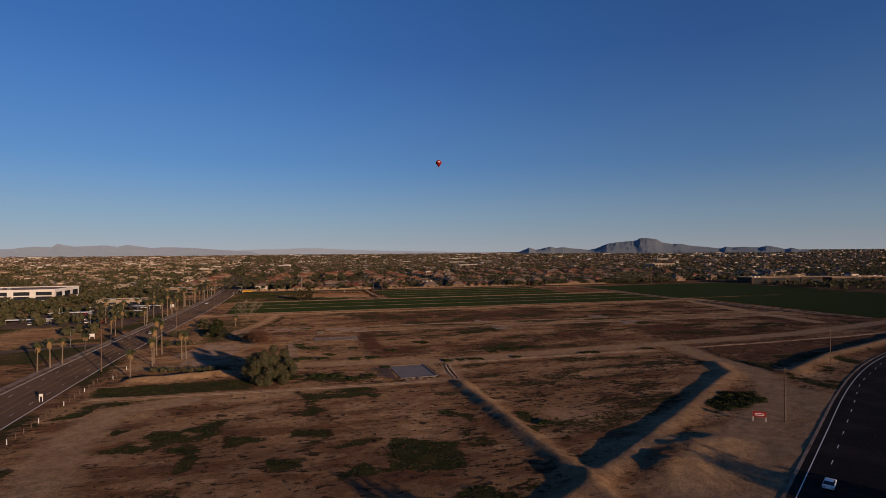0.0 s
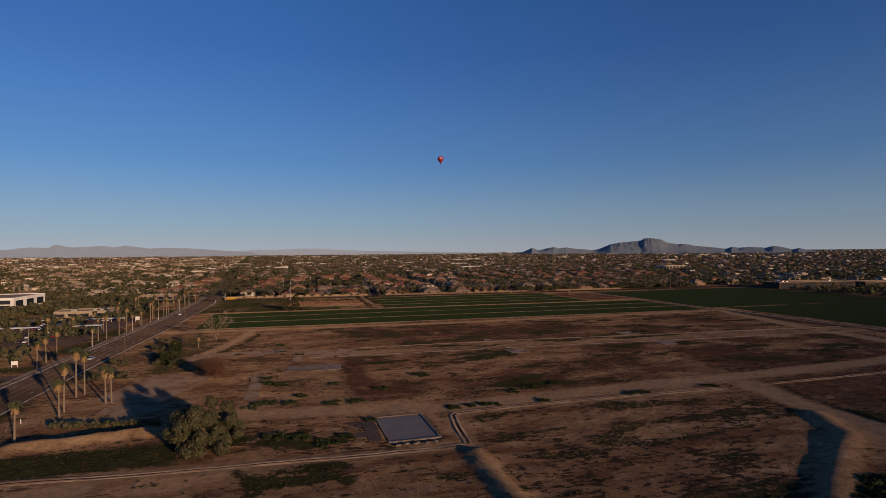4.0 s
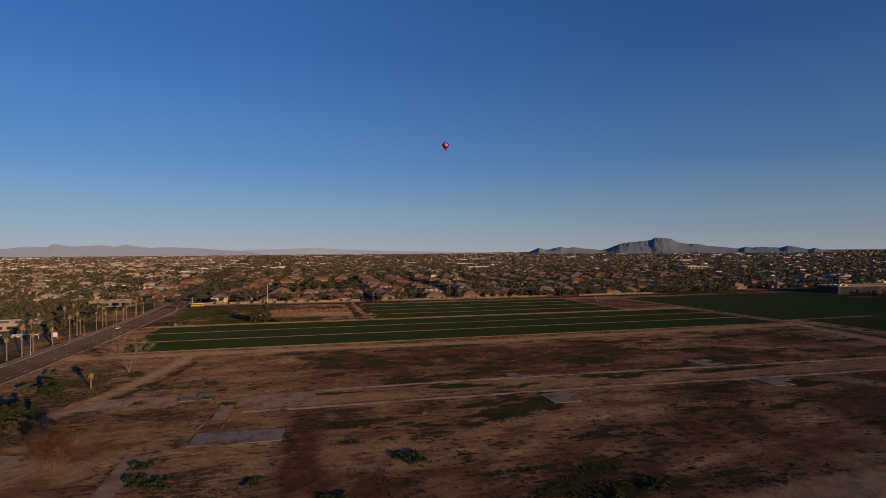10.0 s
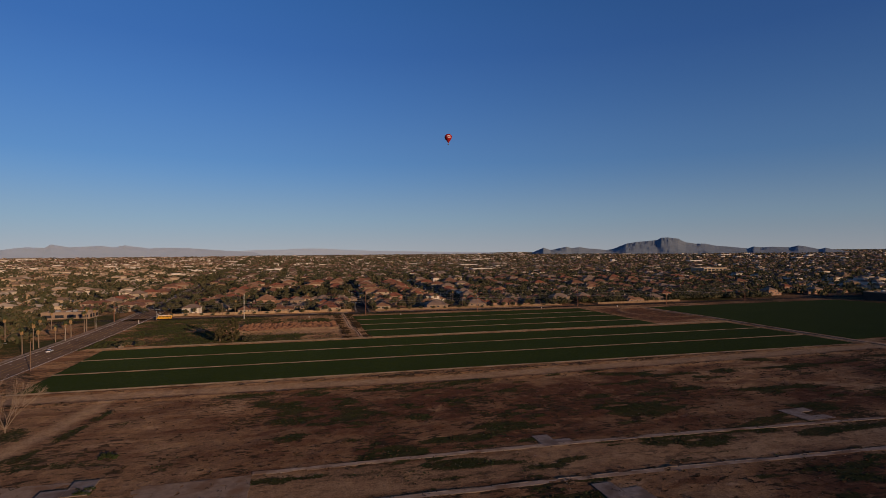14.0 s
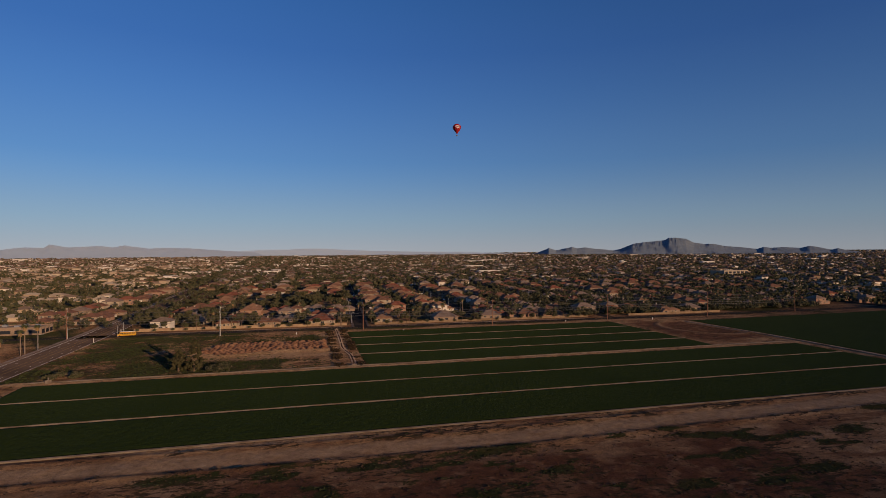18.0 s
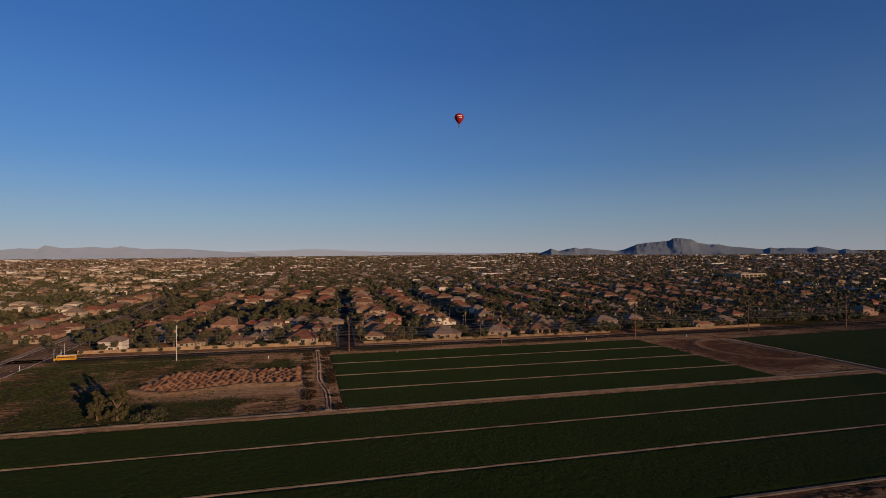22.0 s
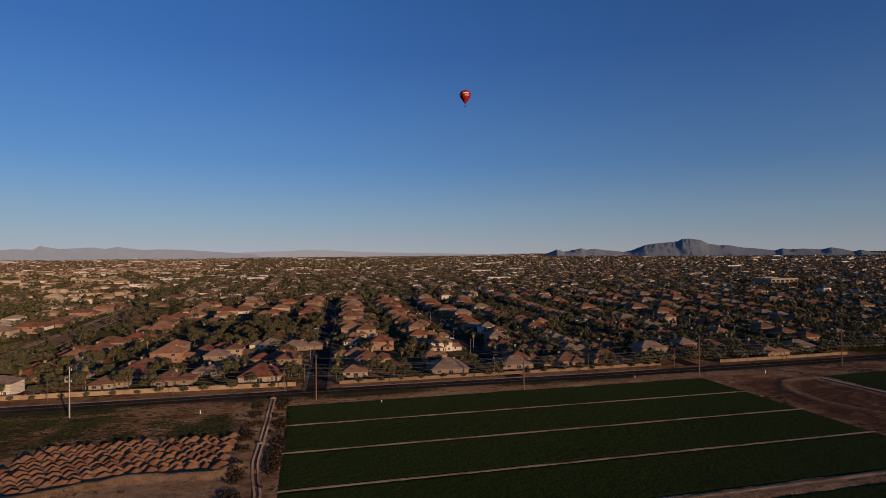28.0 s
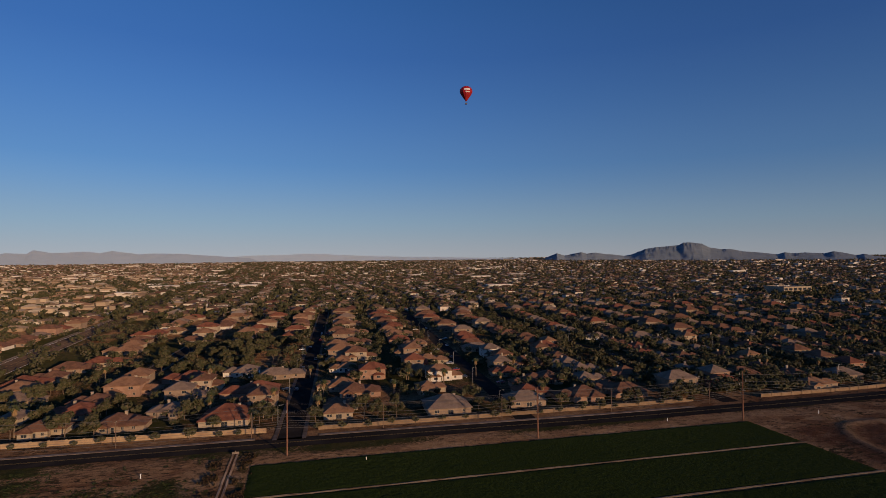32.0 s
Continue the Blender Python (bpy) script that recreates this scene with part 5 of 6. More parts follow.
row = [power_pole(x, y, h, m, lab) for x, y, h, m, lab in (
    (-78, 652, 19, RED_STEEL, "tall rusty brown steel power pole"), (14, 639.5, 19.5, STEEL, "tall pale steel power pole beside the field"),
    (106.5, 640.5, 19.5, RED_STEEL, "tall rusty brown steel power pole"), (199, 634.5, 19.5, RED_STEEL, "tall rusty brown steel power pole"),
    (291.5, 633, 20.5, RED_STEEL, "tall rusty brown steel power pole"), (384, 636, 20, RED_STEEL, "tall rusty brown steel power pole"),
    (476, 640, 20, RED_STEEL, "tall rusty brown steel power pole"))]
for (ax, ay, az, ah), (bx, by, bz, bh) in zip(row, row[1:]):
    for k, dz in enumerate((1.8, 4.0, 6.2)):
        s = -1.8 if k % 2 else 1.8
        wire((ax, ay + s, az + ah - dz), (bx, by + s, bz + bh - dz), 1.6)
    for q in (-1.3, 1.3):
        for dz in (7.6, 9.2):
            wire((ax, ay + q, az + ah - dz), (bx, by + q, bz + bh - dz), 1.3)


def small_pole(x, y, h=10.0):
    ob = thing("utility_pole", "slim wooden distribution pole behind the sidewalk", "utility pole", pose(x, y, 0), "distribution poles")
    part("pole", rod(bmesh.new(), (0, 0, -0.5), (0, 0, h), 0.17, 0.12, 8), WOOD, ob)
    arm = part("crossarm", box(bmesh.new(), -0.06, -0.9, h - 0.7, 0.06, 0.9, h - 0.55), WOOD, ob)
    for q in (-0.8, 0.8):
        part("insulator", rod(bmesh.new(), (0, q, h - 0.55), (0, q, h - 0.35), 0.05, 0.03, 6), STEEL, arm)


small = [(-5, 668), (45, 665), (92.5, 663), (143.5, 662.5), (194, 660.5), (245, 658.5), (296, 658)]
for x, y in small:
    small_pole(x, y)
for (ax, ay), (bx, by) in zip(small, small[1:]):
    for q in (-0.8, 0.8):
        wire((ax, ay + q, 9.7), (bx, by + q, 9.7), 0.6, 0.02)


def street_lamp(x, y, h=9.0, arm=2.2, turn=0):
    ob = thing("street_lamp", "grey steel street lamp with a curved arm", "street lamp", pose(x, y, 0, 0, 0, turn), "street lamps")
    part("pole", rod(bmesh.new(), (0, 0, -0.3), (0, 0, h), 0.11, 0.07, 8), STEEL, ob)
    a = part("arm", rod(bmesh.new(), (0, 0, h), (arm, 0, h + 0.3), 0.05, 0.04, 6), STEEL, ob)
    part("lamp_head", box(bmesh.new(), arm - 0.1, -0.15, h + 0.22, arm + 0.6, 0.15, h + 0.36, 0.04), STEEL, a)


for sx in STREETS[:4]:
    for k in range(6):
        y = 676 + k * 52 + (sx % 7)
        street_lamp(sx + (y - 655) * TILT - 6.2, y, 8, 1.6)
for y in (372, 432, 492, 560, 610):
    street_lamp(np.interp(y, [245, 350, 450, 560], [-89.5, -85, -79.5, -76.5]), y, 9, 2.4)
for x, y in ((-100, 300), (-120, 392), (-150, 430), (-104, 440), (-140, 500)):
    street_lamp(x, y, 8, 1.5, 40)
for x, y, h in ((-67.7, 233, 16), (-62, 345, 13), (-57, 470, 13), (122.5, 111.5, 14), (199, 161, 14)):
    ob = thing("utility_pole", "bare wooden pole beside the road", "utility pole", pose(x, y, height_at(x, y)), "roadside poles")
    part("pole", rod(bmesh.new(), (0, 0, -0.5), (0, 0, h), 0.2, 0.12, 8), WOOD, ob)
    part("crossarm", box(bmesh.new(), -0.9, -0.06, h - 0.7, 0.9, 0.06, h - 0.56), WOOD, ob)


# ---- the lots: slabs, curbs, basin, mounds ----
GREY_PAVE = noisy("grey_paving", (0.14, 0.105, 0.082), (0.19, 0.145, 0.115), 0.5, 0.95, 0.2, (0.125, 0.08, 0.054), 0.16)


def slab(x0, y0, x1, y1, label, turn=0.0, mat=None, broken=0.25, seed=1):
    r = random.Random(seed)
    cx, cy, w, d = (x0 + x1) / 2, (y0 + y1) / 2, x1 - x0, y1 - y0
    z = height_at(cx, cy)
    ob = thing("concrete_slab", label, "slab", pose(cx, cy, z, 0, 0, turn), "old foundation slabs")
    worn = mat is not None
    size, top = (4.6, 0.05) if worn else (4.0, 0.11)
    broken = broken + 0.25 if worn else broken
    n, m = max(1, round(w / size)), max(1, round(d / size))
    for i in range(n):
        for j in range(m):
            if r.random() < broken * (0.9 if i in (0, n - 1) or j in (0, m - 1) else 0.25):
                continue
            bm = box(bmesh.new(), -w / 2 + i * w / n + 0.03, -d / 2 + j * d / m + 0.03, -0.6, -w / 2 + (i + 1) * w / n - 0.03,
                     -d / 2 + (j + 1) * d / m - 0.03, top + r.uniform(0, 0.03), 0.02)
            for v in bm.verts:
                v.co.x += r.uniform(-0.2, 0.2) * worn
                v.co.y += r.uniform(-0.2, 0.2) * worn
            part("panel", bm, mat or CONCRETE, ob)
    return ob


SLAB_LABEL = "cracked grey concrete foundation slab on bare soil"
slab(115, 326.5, 124, 339, SLAB_LABEL, seed=2)
slab(114.5, 292, 124, 303, SLAB_LABEL, seed=3)
slab(198, 325, 208, 336, SLAB_LABEL, seed=4)
slab(197, 290, 209, 300, SLAB_LABEL, seed=5)
slab(12.5, 281, 34.5, 291, "long pale concrete foundation slab", -4, seed=6, broken=0)
slab(20, 311, 44, 328, "wide grey worn concrete pad with weeds", seed=7, mat=GREY_PAVE, broken=-0.25)
slab(-0.5, 240, 4.0, 279, "narrow worn driveway on bare soil", -1, seed=8, broken=-0.3, mat=GREY_PAVE)
slab(2, 326, 12, 334, SLAB_LABEL, seed=9)
slab(-30, 322, 7, 335, "long worn grey paving beside old slabs", -2, seed=15, mat=GREY_PAVE, broken=-0.1)
slab(15, 303, 19, 319, "narrow worn driveway beside a slab", -3, seed=17, mat=GREY_PAVE, broken=-0.25)
slab(-44, 249, -20, 288, "grey paved yard by the tree", -18, seed=10, mat=GREY_PAVE, broken=-0.25)
slab(-42, 232, -24, 246, "grey paved yard beside the hedge", -6, seed=12, mat=GREY_PAVE, broken=-0.25)


band("dirt_track", E_LINE, -0.9, 0.9, 0.45, CANAL, "pale soil levee along the crop field edge", "dirt track", 0.8)


PALE_PAVE = noisy("pale_dusty_paving", (0.20, 0.155, 0.122), (0.27, 0.212, 0.17), 0.5, 0.95, 0.2, (0.15, 0.10, 0.07), 0.14)


def old_curb(line, label, seed, walkway=0.0):
    r = random.Random(seed)
    c, nrm = smooth_line(line, 3.0)
    ob = thing("curb", label, "curb")
    if walkway:
        v, f = strip(line, min(0.2 * walkway, 1.7 * walkway), max(0.2 * walkway, 1.7 * walkway), 0.09, 3.0, 0.3)
        v[:, :2] += np.random.default_rng(seed).uniform(-0.22, 0.22, (len(v), 2))
        put("walkway", indexed("walkway", v, f, PALE_PAVE), ob, "dusty worn concrete walkway")
    me = shared("curb_stone", lambda bm: box(bm, 0, -0.17, -0.4, 2.8, 0.17, 0.1, 0.03), CONCRETE)
    for (ax, ay), (bx, by) in zip(c, c[1:]):
        if r.random() < 0.14:
            continue
        put("curb_stone", me, ob, "", pose(ax, ay + r.uniform(-0.12, 0.12), height_at(ax, ay) + 0.03, 0, r.uniform(-1, 1), math.degrees(math.atan2(by - ay, bx - ax)) + r.uniform(-2, 2)))


old_curb([(44, 327.8), (95, 327.4), (149, 325.4), (200, 321.8), (240, 319.8), (290, 317), (345, 313.5)], "broken pale concrete curb of an abandoned street", 1, -1)
old_curb([(22, 309.5), (50, 309), (110, 307.6), (149, 305.9), (210, 302.5), (280, 299.5), (345, 296.5)], "broken pale concrete curb of an abandoned street", 2, 1)
old_curb([(12.5, 296), (14, 304)], "short pale concrete curb beside the slab", 3)
old_curb([(18.5, 295), (19.5, 304)], "short pale concrete curb beside the slab", 4)

# settling basin
basin = thing("water_basin", "rectangular concrete basin of grey muddy water", "basin", pose(44.4, 199.8, 0, 0, 0, 1.0))
for name, x0, y0, x1, y1 in (("wall", -6.9, -11, -6.4, 11), ("wall", 6.4, -11, 6.9, 11), ("wall", -6.4, -11, 6.4, -10.5), ("wall", -6.4, 10.5, 6.4, 11)):
    part(name, box(bmesh.new(), x0, y0, -1.5, x1, y1, 0.14, 0.04), CONCRETE, basin)
part("water", box(bmesh.new(), -6.4, -10.5, -0.9, 6.4, 10.5, -0.06), WATER, basin, "still grey muddy water")
slab(29.5, 190, 36.5, 207, "dusty dark concrete apron beside the basin", seed=14, mat=OLD_ASPHALT, broken=0)
for k in range(6):
    bm = box(bmesh.new(), -0.6, -0.35, -0.3, 0.6, 0.35, 0.32, 0.05)
    ob = part("concrete_block", bm, CONCRETE, None, "", pose(39.5 + k * 1.7 + (k % 3) * 0.5, 185.8 + (k % 2) * 0.5, height_at(40 + k * 1.9, 186), 0, 0, k * 23))
    tagged(ob, "pale concrete block lying beside the basin", "block", "blocks by the basin")

# dumped soil mounds in rows
r2 = random.Random(21)
MOUNDS = []
for k in range(5):
    v, n = [], 11
    ph = [r2.uniform(0, 6.28) for _ in range(4)]
    for j in range(5):
        u = j / 4
        for i in range(n):
            a = 2 * math.pi * i / n
            rad = (1 - u) ** 0.85 * (2.5 + 0.35 * math.sin(2 * a + ph[0]) + 0.2 * math.sin(3 * a + ph[1])) + 0.05
            v.append((math.cos(a) * rad * 1.15, math.sin(a) * rad, -0.3 + 2.1 * u ** 0.8 + r2.uniform(-0.06, 0.06)))
    f = [(j * n + i, j * n + (i + 1) % n, (j + 1) * n + (i + 1) % n, (j + 1) * n + i) for j in range(4) for i in range(n)]
    f.append(tuple(range(4 * n, 5 * n)))
    MOUNDS.append(mesh_of("soil_mound", v, f, MOUND))
count = 0
for j in range(12):
    for i in range(18):
        x, y = 10 + i * 3.9 + (j % 2) * 1.6, 564 + j * 3.4 + r2.uniform(-0.5, 0.5)
        edge = np.interp(x, [9, 27, 40, 54, 76, 82], [576, 566, 570, 574, 570.5, 576])
        if y < edge or y > 601.5 or x > 81 or x < 9 + (y - 572) * 0.42:
            continue
        s = r2.uniform(0.66, 0.92)
        ob = put("soil_mound", MOUNDS[r2.randrange(5)], None, "", pose(x + r2.uniform(-0.6, 0.6), y, height_at(x, y), 0, 0, r2.uniform(0, 360)) @ Matrix.Diagonal((s, s, s * r2.uniform(0.65, 0.98), 1)))
        tagged(ob, "dumped orange soil mound in a row of many", "mound", "rows of soil mounds")

# ditch box, pump post
for x, y, h in ((89.5, 521, 1.4), (88.6, 647, 1.2), (-36, 519, 2.8), (88, 590, 0.9)):
    ob = part("ditch_gate", box(box(bmesh.new(), -1.2, -0.2, -1.2, 1.2, 0.2, h * 0.6, 0.03), -0.15, -0.1, h * 0.6, 0.15, 0.1, h), CONCRETE, None, "", pose(x, y, 0))
    tagged(ob, "small pale concrete irrigation gate in the ditch", "irrigation gate", "irrigation gates")

# ---- plants on the lots ----
# two trees out of view, added for the shadows they cast northward
big_tree(110, 44, 13, 17, 4000, 33, "large unseen tree beyond the road, added for its shadow")
big_tree(44, 38, 13, 15, 3000, 34, "large unseen tree south of the lot, added for its shadow")
big_tree(-6, 199, 13.5, 21, 24000, 31, "large dense green tree beside the dirt lot", LEAF)
bare_tree(-25.3, 377.5, 12.5, 5, "tall pale leafless tree on the dirt lot", PALE_BARK, 0.0, 0, 6)
bare_tree(-13, 275, 10, 6, "wide reddish leafless bush with dense twigs", LEAF_TAN, 0.6, 6000, 8)
bare_tree(-19, 288, 7, 8, "reddish leafless bush with dense twigs", LEAF_TAN, 0.6, 2600, 6)
big_tree(-37, 316, 7, 10, 4000, 41, "dark green bushy tree on the vacant lot", LEAF_DARK)
big_tree(-40, 346, 6, 8, 3000, 42, "dark green bushy tree on the vacant lot", LEAF_DARK)
big_tree(18, 529, 16, 9, 9000, 39, "tall narrow dusty olive tree beside the field", DUSTY_LEAF)
big_tree(11, 531, 12, 8, 5000, 40, "tall dusty olive tree beside the field", DUSTY_LEAF)
shrub(28, 527, 14, 3.6, 900, 3, "low dark green shrub thicket beside the field", LEAF)
shrub(120, 130, 13, 0.6, 1500, 4, "dense dark green creeping shrub on sand", LEAF_DARK)
shrub(131, 133, 13, 0.55, 1500, 5, "dense dark green creeping shrub on sand", LEAF_DARK)
for k, (x, y, w, h) in enumerate(((-32, 308, 9, 4.5), (-41, 316, 6, 3), (-56, 315, 8, 4), (-49, 352, 7, 3), (-44, 331, 5, 2.4), (-48, 287, 9, 3), (-57, 287, 8, 3.4), (-52, 380, 6, 2.4), (-38, 528, 9, 3.5), (-30, 530, 7, 3.0))):
    shrub(x, y, w, h, 700, 60 + k, "dark green unpruned bush on the vacant lot", LEAF)
CLUMPS = ((62.4, 260, 8, 1.0), (6, 263, 7, .9), (11, 260, 7, .9), (45, 243, 6, .7), (29, 256.5, 5, .7), (27, 229.5, 6, .9), (34, 230, 6, .8), (17.8, 242, 5, .7),
          (3, 233, 8, .9), (7, 236, 6, .9), (5, 272, 6, .8), (14, 233, 5, .7), (72.5, 214.6, 4, 1.0), (75, 213, 4, 1.1), (67.5, 214.3, 4, 1.0), (92, 212.8, 5, .9), (62.5, 214, 5, 1.0),
          (124, 212.6, 5, .8), (129, 212.8, 5, .8), (157, 213.5, 6, .8), (95, 231, 8, .6), (107, 233, 7, .6), (86, 227, 6, .5), (9, 349, 5, .6), (18, 319, 4, .6), (10.6, 328, 4, .6),
          (10, 200.5, 7, 1.2), (16, 199, 6, 1.0), (23, 193, 7, 1.0), (28, 196, 5, 1.0), (36, 209, 4, .8), (63, 128, 5, .8))
for k, (x, y, w, h) in enumerate(CLUMPS):
    shrub(x, y, w, h * 0.28, 320, 140 + k, "low dark green weed clump on bare soil", WEED, "weed_clump")
for k in range(9):
    shrub(-48 + k * 3.1, 226 - k * 0.5, 3.4, 1.8, 240, 80 + k, "dark clipped hedge bush above the soil bank", LEAF, "hedge_bush")
for x, y, k, s in ((-91, 240, 1, .95), (-89, 246, 1, 1), (-87, 252, 1, .95), (-88.5, 320, 1, 1), (-90, 333, 1, 1.05), (-89.5, 343, 2, .9), (-52, 243, 2, 1.0), (-43, 250.5, 1, 1.05),
                   (-41.5, 251, 1, 1.0), (-54, 217, 1, .9), (-55, 262, 2, 1.1), (-53.5, 265, 2, 1.0), (-51.5, 238, 1, .95), (-84, 268, 1, .9), (-31, 354, 0, .9)):
    palm(x, y, k, s)
for i in range(20):
    y = 380 + i * 12.4 + 4 * math.sin(i * 2.3)
    palm(np.interp(y, [350, 450, 560, 640], [-88, -82, -79, -78]) + r2.uniform(-3, 1), y, r2.choice((1, 2, 2)), r2.uniform(0.85, 1.1))
    if i % 2:
        palm(-104 + r2.uniform(-9, 6), y, r2.choice((1, 2)), r2.uniform(0.85, 1.1))


def keep_verge(x, y):
    return (x < -96) & (x > -400) & (y > 330) & (y < 760) & ~((x > -300) & (x < -205) & (y > 575) & (y < 700)) & \
        ((vnoise(x, y, 30, 91) > 0.45) | (y > 545)) & ~((x > -176) & (y > 398) & (y < 500) & (vnoise(x, y, 12, 92) < 0.62))


woods("woodland", 4200, 330, 760, 16, "dark olive trees round the parking lot", 22, 0.19, (-80, -20), keep_verge, 3.5, 7.5)


def weed_patch(name, n, mask, bounds, size, height, mat, label, seed):
    """Low clumps of leaves strewn where a mask is high."""
    r = np.random.default_rng(seed)
    x, y = r.uniform(bounds[0], bounds[2], n), r.uniform(bounds[1], bounds[3], n)
    ok = mask(x, y) > r.random(n)
    x, y = x[ok], y[ok]
    n = len(x)
    z = ground_height(x, y)
    s = size * r.uniform(0.5, 1.4, n)
    out = []
    for k in range(5):
        a = r.uniform(0, 2 * math.pi, n)
        c = np.stack([x + s * 0.5 * np.cos(a), y + s * 0.5 * np.sin(a), z], -1)
        d = np.stack([-np.sin(a) * s * 0.45, np.cos(a) * s * 0.45, np.zeros(n)], -1)
        up = np.stack([np.cos(a) * s * 0.3, np.sin(a) * s * 0.3, height * r.uniform(0.5, 1.3, n)], -1)
        out.append(np.stack([c - d, c + d, c + d * 0.5 + up, c - d * 0.5 + up], 1))
    return tagged(put(name, quads(name, np.concatenate(out), mat)), label, "weeds", kind="stuff")


weed_patch("weeds", 70000, lambda x, y: np.clip(ground_cover(x, y)[0] * 1.4 - 0.5, 0, 0.6), (-62, 60, 420, 420), 0.7, 0.1, WEED, "patches of green weeds on bare soil", 1)
weed_patch("dry_weeds", 80000, lambda x, y: 0.05 + 0.5 * np.clip(ground_cover(x, y)[0], 0, 1) - ground_cover(x, y)[1] * 0.5, (-62, 60, 420, 420), 0.5, 0.15, DRY_WEED, "scattered dry brown weeds on bare soil", 2)
weed_patch("weeds", 12000, lambda x, y: np.clip(ground_cover(x, y)[0] * 1.2 - 0.3, 0, 0.7), (-58, 520, 84, 646), 0.8, 0.2, WEED, "rough grass and weeds on the vacant lot", 3)
weed_patch("dry_weeds", 9000, lambda x, y: np.clip(1.0 - np.abs(np.abs(x - 88) - 5) / 3, 0, 0.6) * np.clip(vnoise(x, y, 5, 17) * 2.2 - 0.7, 0, 0.7), (76, 520, 100, 646), 0.7, 0.5, DRY_WEED, "dry brown brush along the ditch banks", 4)
weed_patch("rubble", 1500, lambda x, y: 0.25 + 0.6 * (near(x, y, [(44, 325), (290, 315)]) < 3) + 0.6 * (near(x, y, [(44, 305), (280, 302)]) < 3), (0, 270, 300, 345), 0.22, 0.1, CONCRETE, "scattered concrete rubble on the old street", 5)

# fence posts along the avenue
for i in range(22):
    y = 150 + i * 4.2
    x = -63.0 + (3.5 if y > 215 else 0)
    ob = part("fence_post", box(bmesh.new(), -0.09, -0.09, -0.4, 0.09, 0.09, 1.25, 0.02), WOOD if i % 4 else WHITE, None, "", pose(x, y, height_at(x, y), 0, (i * 7) % 5 - 2))
    tagged(ob, "weathered wooden fence post beside the avenue", "fence post", "roadside fence posts")


# ---- signs, vehicles ----
def sign(x, y, w, h, z, board, label, turn=0.0, bars=None):
    ob = thing("sign", label, "sign", pose(x, y, height_at(x, y), 0, 0, turn))
    for s in (-1, 1):
        part("post", box(bmesh.new(), s * w / 2 - 0.09, -0.08, -0.5, s * w / 2 + 0.09, 0.08, z + h), WHITE, ob)
    b = part("board", box(bmesh.new(), -w / 2 - 0.1, -0.14, z, w / 2 + 0.1, -0.085, z + h, 0.01), board, ob)
    for k in range(bars or 0):
        part("line", box(bmesh.new(), -w * 0.36, -0.16, z + h * (0.25 + 0.28 * k), w * 0.36, -0.142, z + h * (0.37 + 0.28 * k)), WHITE, b, "pale bar of unreadable writing")


sign(116.5, 113.6, 2.9, 1.4, 1.2, RED_SIGN, "red sign board on two white posts", -38, 2)
sign(-71.5, 191, 0.8, 0.8, 1.6, WHITE, "small white sign board beside the avenue", 0)
sign(-99, 326, 2.2, 1.6, 1.0, WHITE, "white sign board beside the parking lot", 0)
sign(-90, 484, 2.6, 2.4, 1.4, WHITE, "white sign board beside the palms", 0)


def car(x, y, turn, mat, label, lit=False):
    ob = thing("car", label, "car", pose(x, y, 0.04, 0, 0, turn), "cars")
    bm = box(bmesh.new(), -0.92, -2.3, 0.35, 0.92, 2.3, 0.95, 0.12)
    body = part("body", bm, mat, ob)
    bm = bmesh.new()
    lo = [bm.verts.new(p) for p in ((-0.84, -1.7, 0.95), (0.84, -1.7, 0.95), (0.84, 1.0, 0.95), (-0.84, 1.0, 0.95))]
    hi = [bm.verts.new(p) for p in ((-0.68, -1.2, 1.46), (0.68, -1.2, 1.46), (0.68, 0.35, 1.46), (-0.68, 0.35, 1.46))]
    for i in range(4):
        j = (i + 1) % 4
        bm.faces.new((lo[i], lo[j], hi[j], hi[i]))
    part("window_glass", bm, GLASS, body, "dark cabin glass")
    part("roof", box(bmesh.new(), -0.7, -1.22, 1.46, 0.7, 0.37, 1.52, 0.02), mat, body)
    for sx in (-0.85, 0.85):
        for sy in (-1.4, 1.4):
            w = part("wheel", rod(bmesh.new(), (sx - 0.11, sy, 0.32), (sx + 0.11, sy, 0.32), 0.32, 0.32, 12), RUBBER, ob)
            part("rim", rod(bmesh.new(), (sx - 0.12, sy, 0.32), (sx + 0.12, sy, 0.32), 0.18, 0.18, 8), STEEL, w)
    for sx in (-0.6, 0.6):
        part("headlight", box(bmesh.new(), sx - 0.2, 2.24, 0.62, sx + 0.2, 2.32, 0.78, 0.02), WHITE, ob, "pale headlight")
        part("tail_light", box(bmesh.new(), sx - 0.2, -2.32, 0.66, sx + 0.2, -2.24, 0.8, 0.02), RED_SIGN, ob, "red tail light")
    return ob


car(96.5, 78.5, -57, CARS[0], "white car on the dark road")
car(-73, 335, 0, CARS[1], "silver car on the avenue")
car(-69, 520, 0, CARS[0], "white car on the avenue")
parked = {m: None for m in range(4)}
r3 = random.Random(8)
for row_y in (400, 418, 440, 458, 480, 498):
    for i in range(15):
        if r3.random() < 0.55:
            k = r3.choice((0, 0, 1, 2, 2, 3))
            x = -112 - i * 3.1
            lab = ("white", "silver", "dark", "red")[k] + " parked car in the asphalt parking lot"
            if parked[k] is None:
                parked[k] = car(x, row_y, 0, CARS[k], lab)
            else:
                copy_thing(parked[k], pose(x, row_y, 0.04, 0, 0, r3.choice((0, 180))))

